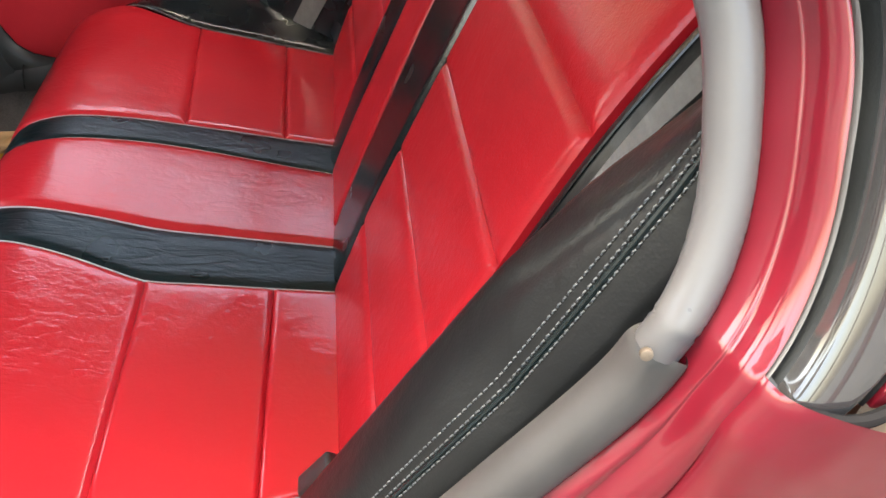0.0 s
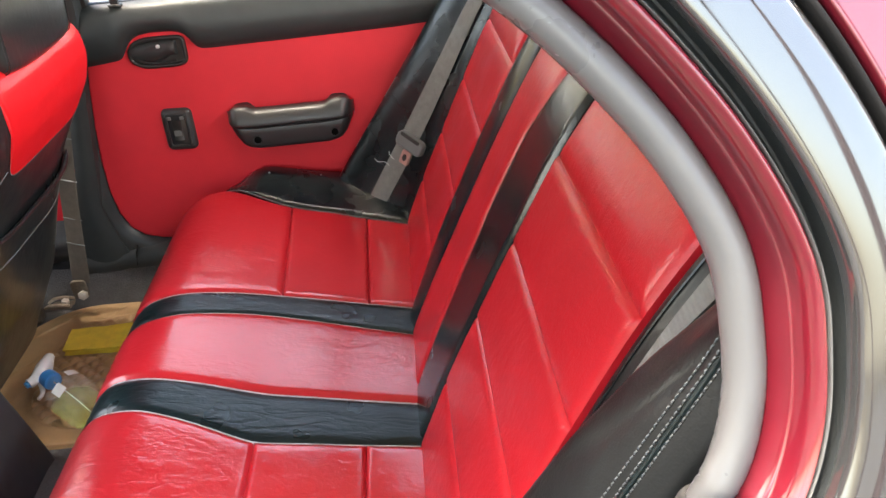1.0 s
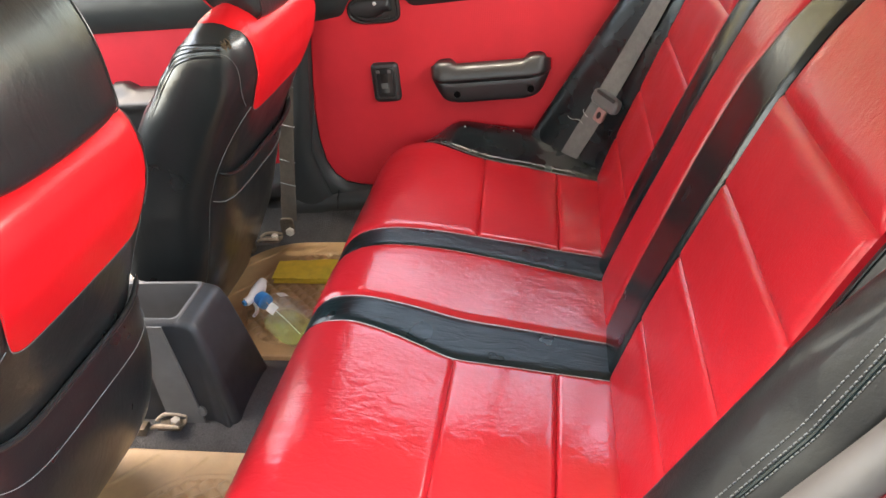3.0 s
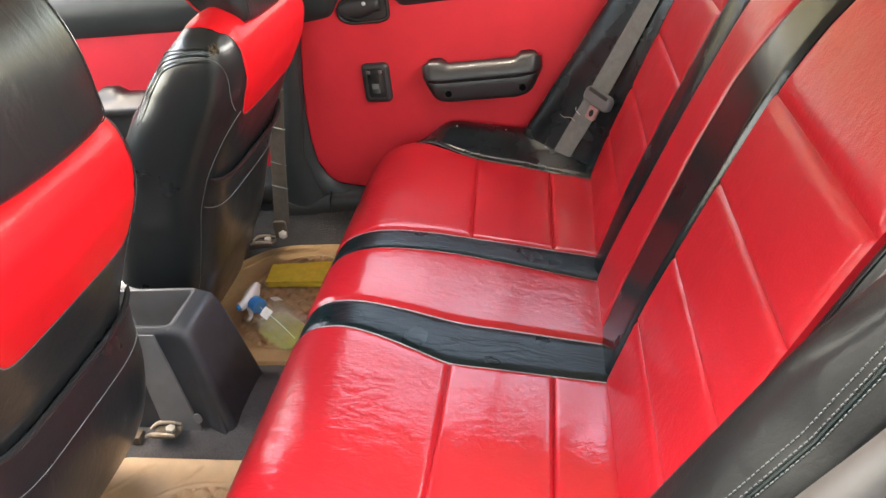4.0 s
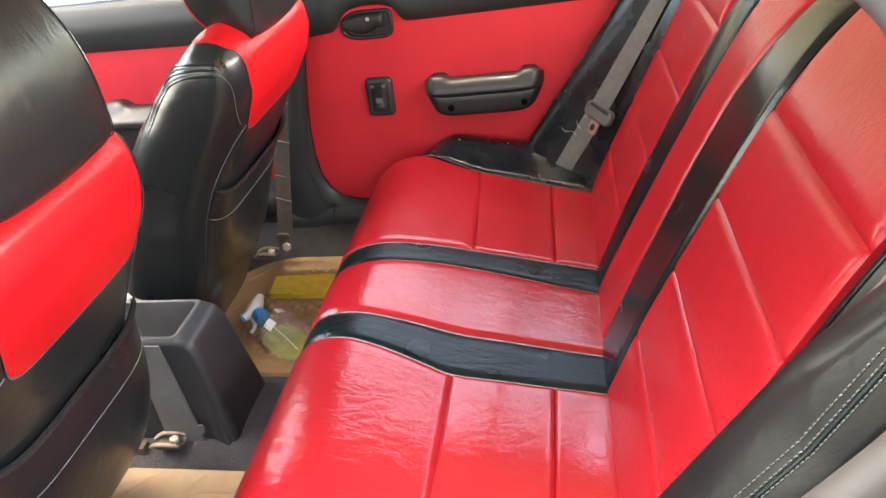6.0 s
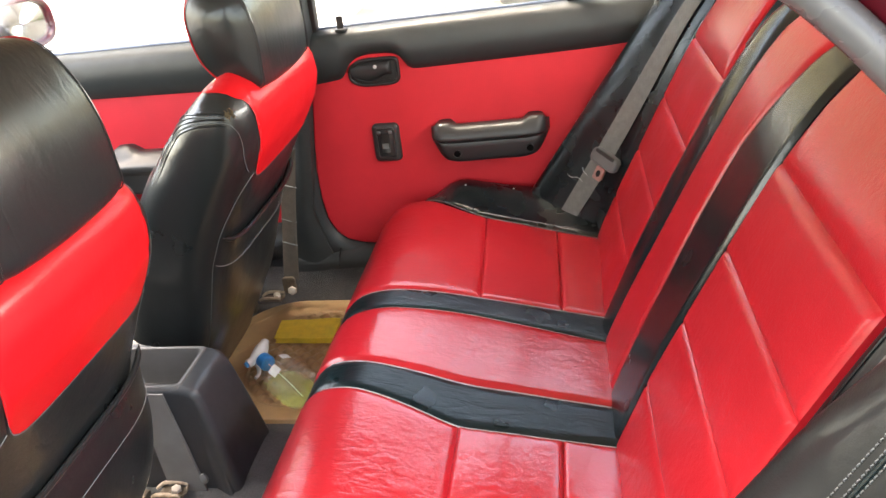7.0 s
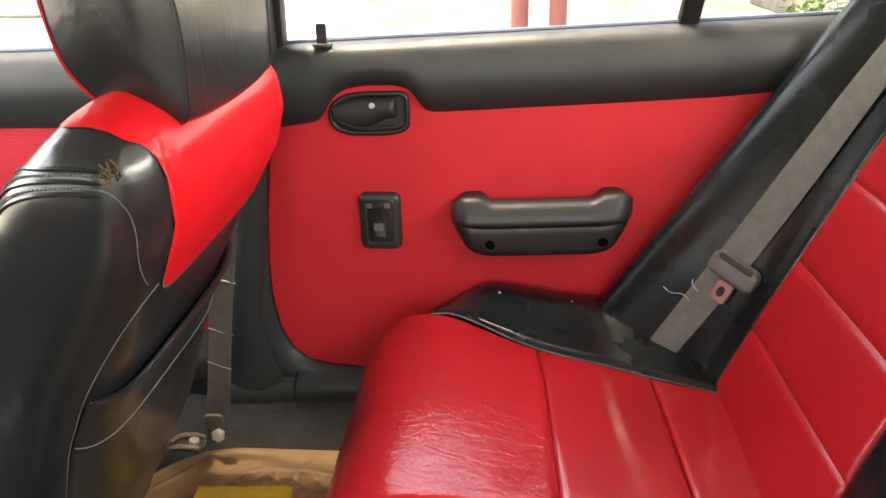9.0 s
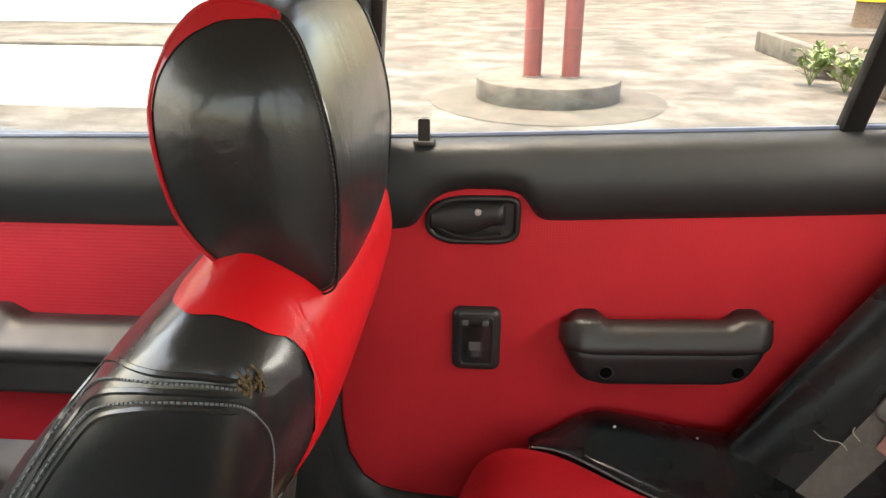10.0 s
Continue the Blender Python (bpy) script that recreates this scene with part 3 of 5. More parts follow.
bolsters = []
for side in (1, -1):
    bo = thing("side_bolster", (-0.15, side * 0.58, 0.46), "black vinyl side bolster beside the rear backrest", "upholstery", "side bolsters")
    part("cover", grid(lambda u, v: bolster_point(side, u, v), 40, 36), bolster_vinyl if side > 0 else gloss_vinyl, bo)
    if side < 0:
        st = bmesh.new()
        for v0 in (0.685, 0.715, 0.748):
            for k in range(130):
                u0 = 0.05 + k / 130 * 0.92
                a, b = bolster_point(side, u0, v0), bolster_point(side, u0 + 0.0046, v0)
                nrm = Vector((-0.75, -0.2 * side * -1, 0.55)).normalized()
                tube([a + nrm * 0.0006, (a + b) / 2 + nrm * 0.0013, b + nrm * 0.0006], 0.0007, 5, st)
        ob = part("stitching", st, thread_slate, bo, "slate grey triple stitching")
        ob["kind"] = "stuff"
        part("seam_ridge", tube([bolster_point(side, 0.03 + 0.95 * k / 40, 0.731) for k in range(41)], 0.0022, 8), black_vinyl, bo)
    part("edge_piping", tube([bolster_point(side, 0.02 + 0.96 * k / 50, 0.14) for k in range(51)], 0.0016, 6), black_vinyl, bo, "black edge piping")
    if side > 0:
        part("inner_strip", grid(lambda u, v: bolster_point(side, u, 0.02 + 0.12 * v) + Vector((-0.0012, 0, 0.0008)), 40, 4), black_vinyl, bo, "black inner strip")
    bolsters.append(bo)


def belt_strip(side, u0, u1, va, vb, lift, n=40, m=4, thick=0.0016):
    def f(u, v):
        w = 2 * math.pi * v
        q = 0.5 - 0.5 * math.cos(w)
        w0 = (1 - u) ** 2 if side > 0 else 0.0
        lo, hi = va + 0.02 + 0.09 * w0, vb + 0.012 + 0.025 * w0
        p = bolster_point(side, u0 + (u1 - u0) * u, lo + (hi - lo) * q)
        return p + Vector((-0.8, 0, 0.5)) * (lift + thick * math.sin(w))
    return grid(f, n, 14, False, True)


rb = thing("rear_seat_belt", (-0.24, 0.52, 0.5), "grey webbing rear seat belt lying on the black side bolster", "seat belt", "rear seat belts")
def strap(a, b, width, thick, across, n=30, sag=0.0, wob=0.0):
    d = (b - a)
    nrm = d.cross(across).normalized()
    bm = bmesh.new()

    def f(u, v):
        w = 2 * math.pi * v
        c, s = math.cos(w), math.sin(w)
        c = math.copysign(abs(c) ** 0.35, c)
        p = a + d * u + across * (c * width / 2) + nrm * (s * thick)
        return p + nrm * (sag * math.sin(math.pi * u) + wob * math.sin(9 * u + 2 * c))
    return grid(f, n, 16, False, True, bm)


part("webbing", belt_strip(1, 0.035, 1.0, 0.225, 0.365, 0.005), belt_grey, rb)
TONGUE = bolster_point(1, 0.300, 0.315) + Vector((-0.8, 0, 0.5)) * 0.006
acr = (bolster_point(1, 0.275, 0.225) - bolster_point(1, 0.275, 0.365)).normalized()
bd = (bolster_point(1, 0.10, 0.295) - bolster_point(1, 0.40, 0.295)).normalized()
acr = (acr - bd * acr.dot(bd)).normalized()
bn = bd.cross(acr).normalized()
if bn.x > 0:
    bn = -bn


def on_belt(a, b, h):
    return TONGUE + acr * a + bd * b + bn * h


tg = part("tongue", slab(rounded(-0.036, 0.036, -0.017, 0.017, 0.012), lambda a, b, h: on_belt(a, b, h), 0.016, 0.006), latch_grey, rb, "grey plastic belt tongue")
part("slot", slab(rounded(-0.026, 0.026, -0.016, -0.008, 0.003), lambda a, b, h: on_belt(a, b, h + 0.0145), 0.003, 0.001), black_plastic, tg)
part("buckle_plate", slab(rounded(-0.010, 0.014, 0.017, 0.046, 0.004), lambda a, b, h: on_belt(a, b, h + 0.004), 0.003, 0.001), steel, tg, "steel latch plate")
part("red_button", slab(rounded(-0.010, 0.013, 0.018, 0.049, 0.004), lambda a, b, h: on_belt(a, b, h + 0.0072), 0.004, 0.0015), red_button, tg, "pink plastic latch cover")
part("latch_hole", slab([(0.0015 + 0.0055 * math.cos(2 * math.pi * k / 18), 0.0335 + 0.0080 * math.sin(2 * math.pi * k / 18)) for k in range(18)], lambda a, b, h: on_belt(a, b, h + 0.0105), 0.0012, 0.0), gloss_black, tg, "dark latch hole")
part("loose_thread", tube([on_belt(-0.03, 0.075, 0.003), on_belt(-0.042, 0.07, 0.009), on_belt(-0.058, 0.078, 0.012), on_belt(-0.075, 0.079, 0.006)], 0.0005, 5, None, 14), thread, rb, "loose pale thread")
part("loose_thread", tube([on_belt(-0.027, 0.055, 0.003), on_belt(-0.038, 0.05, 0.008), on_belt(-0.040, 0.042, 0.012)], 0.0006, 5, None, 10), thread, rb, "loose pale thread")
nb = thing("rear_seat_belt", (-0.2, -0.5, 0.6), "grey rear seat belt lying between backrest and black bolster", "seat belt", "rear seat belts")
part("webbing", belt_strip(-1, 0.06, 0.98, 0.19, 0.335, 0.007), belt_grey, nb)
part("belt_end", slab(rounded(-0.03, 0.03, -0.012, 0.012, 0.006), lambda a, b, h: Vector((-0.255, -0.466, 0.530)) + Vector((0.55, 0.0, 0.75)) * a + Vector((0, 1, 0)) * b + Vector((-0.75, 0, 0.55)) * h, 0.012, 0.004), black_plastic, nb, "black plastic belt end")

# ---- right rear door: panel, trim, handle, switch, armrest ----
DOOR_Y = 0.688


def on_door(a, b, h):
    return Vector((a, DOOR_Y - h, b))


door = thing("rear_door", (-0.5, DOOR_Y, 0.39), "closed rear car door with red embossed panel and dark trim", "car door")
RED_OUT = [(-0.895, 0.850), (-0.909, 0.780), (-0.922, 0.690), (-0.931, 0.600), (-0.932, 0.530), (-0.924, 0.470), (-0.905, 0.430), (-0.878, 0.408), (-0.840, 0.398), (-0.780, 0.393), (-0.60, 0.39), (-0.20, 0.39), (-0.03, 0.45), (-0.03, 0.90), (-0.2, 0.91), (-0.6, 0.91), (-0.88, 0.91)]
part("panel", slab(RED_OUT, on_door, 0.010, 0.006), red_cloth, door, "red embossed cloth panel")
LOW = [(-0.905, 0.826), (-0.845, 0.834), (-0.822, 0.838), (-0.812, 0.850), (-0.800, 0.872), (-0.780, 0.886), (-0.750, 0.892), (-0.705, 0.892), (-0.684, 0.888), (-0.672, 0.876), (-0.664, 0.860), (-0.652, 0.852), (-0.630, 0.852), (-0.40, 0.863), (-0.226, 0.872), (-0.138, 0.880), (0.0, 0.888)]


def sill(x):
    return 0.962 + 0.04 * (x + 0.56)


def upper_trim(u, v):
    x = -0.903 + 0.90 * (u if u <= 0 else u)
    lo = smooth_table(LOW, x, 0.008)
    hi = sill(x)
    top = 0.010
    k = (v * 14 - 1) / 12
    if v == 0:
        return Vector((x, DOOR_Y, lo + 0.004))
    if k > 1:
        return Vector((x, DOOR_Y + 0.022, hi + 0.004))
    z = lo + (hi - lo) * k
    bulge = 0.012 + 0.020 * math.sin(math.pi * min(1, (k * 0.95 + 0.05)) ** 0.8) - 0.004 * (1 - k)
    if k == 0:
        bulge = 0.011
    if k > 0.9:
        bulge -= 0.012 * (k - 0.9) * 10
    return Vector((x, DOOR_Y - bulge, z))


part("upper_trim", grid(upper_trim, 180, 14), trim_plastic, door, "dark grey moulded window-sill trim")
part("sill_strip", tube([(-0.90, DOOR_Y + 0.012, sill(-0.90) + 0.002), (-0.5, DOOR_Y + 0.012, sill(-0.5) + 0.002), (-0.02, DOOR_Y + 0.012, sill(-0.02) + 0.002)], 0.0045, 8), rubber_sky_sheen, door, "glass seal along the sill, blue sky sheen in its colour")

# inner handle: teardrop bezel, dark cup, flat paddle with a lip along its lower edge
def oval(a0, a1, b0, b1, r, h, off=0.0):
    pts = rounded(a0 + off, a1 - off, b0 + off, b1 - off, max(0.004, r - off), 6)
    return [on_door(a, b, h) for a, b in pts + pts[:1]]


def teardrop(off=0.0, n=44):
    """The bezel's outline: square towards the rear, drawn in towards the front."""
    pts = []
    for k in range(n):
        w = 2 * math.pi * k / n
        c, q = math.cos(w), math.sin(w)
        e = 0.34 if c > 0 else 0.34 + 0.5 * min(1.0, -c * 1.6)
        pts.append((-0.7435 + math.copysign(abs(c) ** (0.34 if c > 0 else 0.8), c) * (0.0615 - off), 0.850 + 0.010 * (c * 0.35) + math.copysign(abs(q) ** e, q) * (0.0325 - off)))
    return pts


hb = part("handle_bezel", tube([on_door(a, b, 0.012) for a, b in teardrop(0.003) + teardrop(0.003)[:1]], 0.0046, 10, None, 0, False), black_plastic, door, "black plastic handle bezel")
part("cup", slab(teardrop(0.003), lambda a, b, h: on_door(a, b, 0.0095 + h), 0.0012, 0.0), black_plastic, hb, "dark recessed cup")


def paddle(u, v):
    """The flat pull paddle, thinning towards its pivot at the front."""
    x = -0.797 + 0.097 * u
    lo = 0.8385 - 0.0125 * math.sin(math.pi * min(1.0, u * 1.15 + 0.08)) ** 0.8 + 0.004 * u
    hi = 0.8520 + 0.0235 * math.sin(math.pi * min(1.0, 0.5 * u + 0.12)) ** 0.7
    round_off = math.sin(math.pi * min(1.0, max(0.0, v))) ** 0.4
    end = min(1.0, (1 - u) / 0.10)
    return on_door(x, lo + (hi - lo) * v, 0.0105 + (0.009 + 0.004 * u) * round_off * math.sqrt(max(0.0, 1 - (1 - end) ** 2)))


part("lever", grid(paddle, 24, 12), armrest_plastic, hb, "black pull lever")
part("lip", tube([on_door(-0.792, 0.841, 0.016), on_door(-0.770, 0.8315, 0.0205), on_door(-0.738, 0.8285, 0.0225), on_door(-0.706, 0.8315, 0.0185)], 0.0023, 8, None, 20), armrest_plastic, hb, "glossy lever lip")
part("lock_mark", disc((-0.7365, DOOR_Y - 0.0215, 0.8645), (0, -1, 0), 0.0045, 0.004, 14, 0.001), screw_bright, hb, "small silver screw")

# window switch
sb = part("switch_bezel", slab(rounded(-0.769, -0.701, 0.627, 0.724, 0.013), on_door, 0.022, 0.009, 4), grey_plastic, door, "dark plastic window-switch bezel")
part("recess", slab(rounded(-0.755, -0.715, 0.642, 0.712, 0.005), lambda a, b, h: on_door(a, b, 0.0222 + h), 0.0012, 0.0004), gloss_black, sb)
part("rocker", grid(lambda u, v: on_door(-0.747 + 0.021 * u, 0.653 + 0.048 * v, 0.0228 + 0.008 * abs(v - 0.45) * math.sin(math.pi * min(max(u, 0.02), 0.98)) ** 0.3 + 0.001), 6, 12), black_plastic, sb, "black rocker")
part("mark", slab(rounded(-0.7445, -0.7290, 0.664, 0.677, 0.001), lambda a, b, h: on_door(a, b, 0.027 + h), 0.001, 0.0), latch_grey, sb, "grey mark")
# Highlights on the rim's upper corners, shaped as light grey bits.
for x in (-0.7505, -0.7225):
    part("corner_glint", slab(rounded(x - 0.0045, x + 0.0045, 0.7005, 0.7085, 0.002), lambda a, b, h: on_door(a, b, 0.0225 + h), 0.003, 0.001), latch_grey, sb, "light grey bit shaped as a rim corner highlight")
part("inner_rim", tube(oval(-0.757, -0.713, 0.640, 0.714, 0.006, 0.0240), 0.0020, 8, None, 0, False), grey_plastic, sb, "grey inner rim")


# armrest pull: a bar bowed out of the door, its ends raised
def armrest(x0, x1, z0, scale=1.0):
    L = x1 - x0

    def f(u, v):
        e = (0.5 - 0.5 * math.cos(math.pi * min(u, 1 - u))) * L
        ends = min(1.0, e / 0.030)
        ends = math.sqrt(max(0.0, 1 - (1 - ends) ** 2))
        horn = 1 - min(1.0, max(0.0, (e - 0.045) / 0.022))
        horn = horn * horn * (3 - 2 * horn)
        ztop = 0.098 + 0.008 * horn - 0.030 * (1 - min(1.0, e / 0.016)) ** 2
        sec = [(0.000, 0.006), (0.002, 0.030), (0.010, 0.0385), (0.030, 0.0415), (0.048, 0.0425), (0.055, 0.0415), (0.060, 0.050), (0.066, 0.0575), (0.080, 0.0545), (0.094 + 0.006 * horn, 0.044), (ztop, 0.034 - 0.006 * (1 - horn)), (ztop - 0.002, 0.016), (ztop - 0.010 * (1 - horn), 0.0)]
        zz, d = spline([(a, b, 0) for a, b in sec], v)[:2]
        slope = 0.022 * (1 - ends) * (1 - v) + (1 - v) * 0.018 * max(0, 1 - e / 0.05)
        x = x0 + L * (0.5 - 0.5 * math.cos(math.pi * u))
        x = (x0 + x1) / 2 + (x - (x0 + x1) / 2) * (1 - 0.15 * max(0.0, 1 - zz / 0.06) ** 1.5)
        return on_door(x, z0 + (zz + slope * 0.6) * scale + 0.035 * (x - (x0 + x1) / 2) - 0.035 * (1 - ends) * v ** 3, 0.008 + d * (0.12 + 0.88 * ends))
    bm = grid(f, 60, 30)
    return bm


ar = part("armrest", armrest(-0.621, -0.340, 0.627, 0.97), armrest_plastic, door, "dark plastic pull handle")
for x, z in ((-0.559, 0.648), (-0.386, 0.655)):
    sc = part("hole_disc", disc((x, DOOR_Y - 0.0502, z + 0.003), (0, -1, 0), 0.0080, 0.0022, 20, 0.0008), hole_shade, ar, "black disc painted as a screw hole's shade")
    part("ring", tube([(x + 0.0095 * math.cos(2 * math.pi * k / 20), DOOR_Y - 0.0520, z + 0.003 + 0.0095 * math.sin(2 * math.pi * k / 20)) for k in range(21)], 0.0011, 6), trim_plastic, sc)
lp = part("lock_pin", slab(rounded(-0.0075, 0.0075, 0, 0.030, 0.003), lambda a, b, h: Vector((-0.807 + a, DOOR_Y - 0.012 + h, 0.952 + b)), 0.010, 0.002), black_plastic, door, "black lock pin")
part("collar", slab(rounded(-0.014, 0.014, -0.009, 0.009, 0.006), lambda a, b, h: Vector((-0.807 + a, DOOR_Y - 0.007 + b, 0.949 + h)), 0.005, 0.002), black_plastic, lp)
part("inner_frame", box((-0.985, DOOR_Y + 0.003, 0.27), (0.02, DOOR_Y + 0.02, 0.935), 0.004), grey_plastic, door, "dark inner door frame")
part("outer_skin", box((-0.93, DOOR_Y + 0.022, 0.26), (0.02, DOOR_Y + 0.075, 0.945), 0.02), body_paint, door, "dark red outer skin")
ft = thing("door_foam_marks", (-0.5, 0.68, 0.58), "pale scuff flecks on the black seat corner", "scuff", kind="stuff")
for x, y, w in ((-0.545, 0.618, 0.004), (-0.43, 0.625, 0.0035)):
    p = cush_point(cush.find(0, x), y, 0.0058)
    part("fleck", slab(rounded(-w / 2, w / 2, -0.0012, 0.0012, 0.001), lambda a, b, h: p + Vector((a, b, h + 0.2 * b)), 0.002, 0.0005), thread, ft)


# ---- windows of the right side, pillars, front door ----
def bar(a, b, w, d, bevel=0.006):
    """A square bar from a to b; w along x, d along y."""
    bm = bmesh.new()
    a, b = Vector(a), Vector(b)
    vs = [[bm.verts.new(p + Vector((sx * w / 2, sy * d / 2, 0))) for sx, sy in ((-1, -1), (1, -1), (1, 1), (-1, 1))] for p in (a, b)]
    for j in range(4):
        bm.faces.new((vs[0][j], vs[0][(j + 1) % 4], vs[1][(j + 1) % 4], vs[1][j]))
    bm.faces.new(vs[0])
    bm.faces.new(vs[1])
    bmesh.ops.bevel(bm, geom=[e for e in bm.edges if abs((e.verts[0].co - e.verts[1].co).normalized().dot((b - a).normalized())) > 0.9], offset=bevel, segments=2, profile=0.5, affect="EDGES")
    return bm


def pane(poly, y0, y1, thick=0.004):
    """Window glass between a sill plane y0 and a roof plane y1 (leaning inwards)."""
    zs = [b for a, b in poly]
    lo, hi = min(zs), max(zs)
    return slab(poly, lambda a, b, h: Vector((a, y0 + (y1 - y0) * (b - lo) / (hi - lo) + h, b)), thick, 0.0)


for nm, poly in (("quarter_glass", [(-0.268, 0.972), (-0.250, 1.12), (-0.235, 1.31), (-0.10, 1.275), (-0.02, 1.14), (0.0, 0.985)]), ("door_glass", [(-0.868, 0.95), (-0.832, 1.30), (-0.252, 1.30), (-0.29, 0.972)])):
    g = part(nm, pane(poly, DOOR_Y + 0.018, DOOR_Y - 0.07), window_glass, door)
    g.visible_shadow = False
part("window_divider", bar((-0.280, DOOR_Y + 0.016, 0.965), (-0.247, DOOR_Y - 0.074, 1.32), 0.028, 0.026, 0.004), black_rubber, door, "black window divider bar")
part("window_frame", bar((-0.880, DOOR_Y + 0.014, 0.945), (-0.842, DOOR_Y - 0.076, 1.315), 0.026, 0.032), black_plastic, door, "black window frame")
part("window_frame", tube([(-0.842, DOOR_Y - 0.076, 1.315), (-0.5, DOOR_Y - 0.078, 1.328), (-0.16, DOOR_Y - 0.074, 1.305), (-0.06, DOOR_Y - 0.058, 1.24), (0.0, DOOR_Y - 0.022, 1.10), (0.02, DOOR_Y + 0.014, 0.975)], 0.014, 8, None, 40), black_plastic, door, "black window frame")

fd = thing("front_door", (-1.4, DOOR_Y, 0.39), "closed front car door with red ribbed panel and dark trim", "car door")
part("panel", slab([(-1.98, 0.36), (-0.985, 0.36), (-0.93, 0.60), (-0.905, 0.90), (-1.98, 0.90)], on_door, 0.008, 0.004), red_ribbed, fd, "red ribbed cloth panel")


def front_trim(u, v):
    x = -1.99 + 1.083 * u
    lo, hi = 0.829 + 0.006 * (x + 1.2), 0.944 + 0.02 * (x + 1.2)
    k = (v * 14 - 1) / 12
    if v == 0:
        return Vector((x, DOOR_Y, lo + 0.004))
    if k > 1:
        return Vector((x, DOOR_Y + 0.022, hi + 0.004))
    bulge = 0.011 + 0.020 * math.sin(math.pi * k) ** 0.8
    if k > 0.9:
        bulge -= 0.012 * (k - 0.9) * 10
    return Vector((x, DOOR_Y - bulge, lo + (hi - lo) * k))


part("upper_trim", grid(front_trim, 40, 14), trim_plastic, fd, "dark grey moulded window-sill trim")
part("sill_strip", tube([(-1.99, DOOR_Y + 0.012, 0.930), (-0.91, DOOR_Y + 0.012, 0.952)], 0.0045, 8), rubber_sky_sheen, fd)


def front_arm(u, v):
    x = -1.90 + 0.80 * u
    horn = max(0.0, 1 - abs(x + 1.16) / 0.05) + max(0.0, 1 - abs(x + 1.42) / 0.04)
    horn = min(1.0, horn * 1.6)
    ztop = 0.112 + 0.016 * min(1.0, horn)
    sec = [(0.0, 0.0), (0.0, 0.045), (0.02, 0.055), (0.055, 0.060), (0.072, 0.072), (0.086, 0.072), (0.098, 0.058), (ztop, 0.035), (ztop - 0.004, 0.0)]
    zz, d = spline([(a, b, 0) for a, b in sec], v)[:2]
    end = min(1.0, min(u, 1 - u) * 0.8 / 0.04)
    return on_door(x, 0.580 + zz, 0.006 + d * math.sqrt(max(0, 1 - (1 - end) ** 2)))


part("armrest", grid(front_arm, 60, 24), grey_plastic, fd, "dark plastic armrest")
part("door_pocket", grid(lambda u, v: on_door(-1.92 + 0.92 * u, 0.36 + 0.105 * v, 0.008 + 0.05 * math.sin(math.pi * min(0.98, 0.15 + 0.85 * v)) * min(1, 8 * min(u, 1 - u))), 24, 8), grey_plastic, fd, "dark plastic door pocket")
g = part("door_glass", pane([(-1.93, 0.94), (-1.45, 1.30), (-0.922, 1.30), (-0.915, 0.95)], DOOR_Y + 0.018, DOOR_Y - 0.07), window_glass, fd)
g.visible_shadow = False
part("window_frame", tube([(-1.97, DOOR_Y + 0.014, 0.935), (-1.46, DOOR_Y - 0.07, 1.315), (-0.92, DOOR_Y - 0.077, 1.328), (-0.915, DOOR_Y + 0.014, 0.945)], 0.015, 8), black_plastic, fd, "black window frame")
part("outer_skin", box((-1.99, DOOR_Y + 0.022, 0.24), (-0.935, DOOR_Y + 0.075, 0.925), 0.02), body_paint, fd, "dark red outer skin")


def mirror_ring(v, k, x):
    """A rounded oblong round the mirror's middle, k times its size, at x."""
    c, d = math.cos(2 * math.pi * v), math.sin(2 * math.pi * v)
    return Vector((x + 0.012 * c, 0.850 + 0.122 * k * math.copysign(abs(c) ** 0.62, c), 0.988 + 0.066 * k * math.copysign(abs(d) ** 0.70, d)))


mr = part("mirror_housing", grid(lambda u, v: mirror_ring(v, math.sin(math.pi / 2 * (0.04 + 0.96 * u)) ** 0.8, -1.86 + 0.115 * u ** 1.6), 14, 36, False, True), body_paint, fd, "dark red door mirror")
part("mirror_glass", grid(lambda u, v: mirror_ring(v, 0.02 + 0.88 * u, -1.748), 6, 36, False, True), mirror_glass, mr, "mirror glass")
part("mirror_rim", tube([mirror_ring(k / 48, 0.95, -1.743) for k in range(49)], 0.009, 8, None, 0, False), body_paint, mr, "dark red mirror rim")

# ---- car shell ----
shell = thing("car_body", (-0.6, 0, 0.0), "dark red saloon car body seen from inside its open rear door", "car", kind="structure")
# pillar between the right doors, with its lower trim and sill
part("pillar_trim", grid(lambda u, v: Vector((lerp_table([(0.33, -1.050), (0.40, -1.035), (0.60, -0.990), (0.80, -0.955), (0.95, -0.925), (1.30, -0.895)], 0.33 + 0.97 * u) + (lerp_table([(0.33, 0.16), (0.40, 0.115), (0.50, 0.064), (0.62, 0.056), (0.85, 0.050), (1.30, 0.046)], 0.33 + 0.97 * u)) * v, 0.662 - 0.012 * math.sin(math.pi * v) + (0.0 if 0.33 + 0.97 * u < 0.93 else -0.075 * (u * 0.97 - 0.60) / 0.37) + 0.02 * (v == 0) + 0.03 * (v == 1), 0.33 + 0.97 * u)), 50, 12), trim_plastic, shell, "dark grey pillar trim")
part("sill_trim", grid(lambda u, v: Vector((-1.05 + 0.75 * u, [0.700, 0.672, 0.655, 0.648, 0.650][round(v * 4)], [0.398, 0.392, 0.378, 0.360, 0.340][round(v * 4)] - 0.012 * math.exp(-(u / 0.2) ** 2))), 30, 4), trim_plastic, shell, "dark grey sill trim")
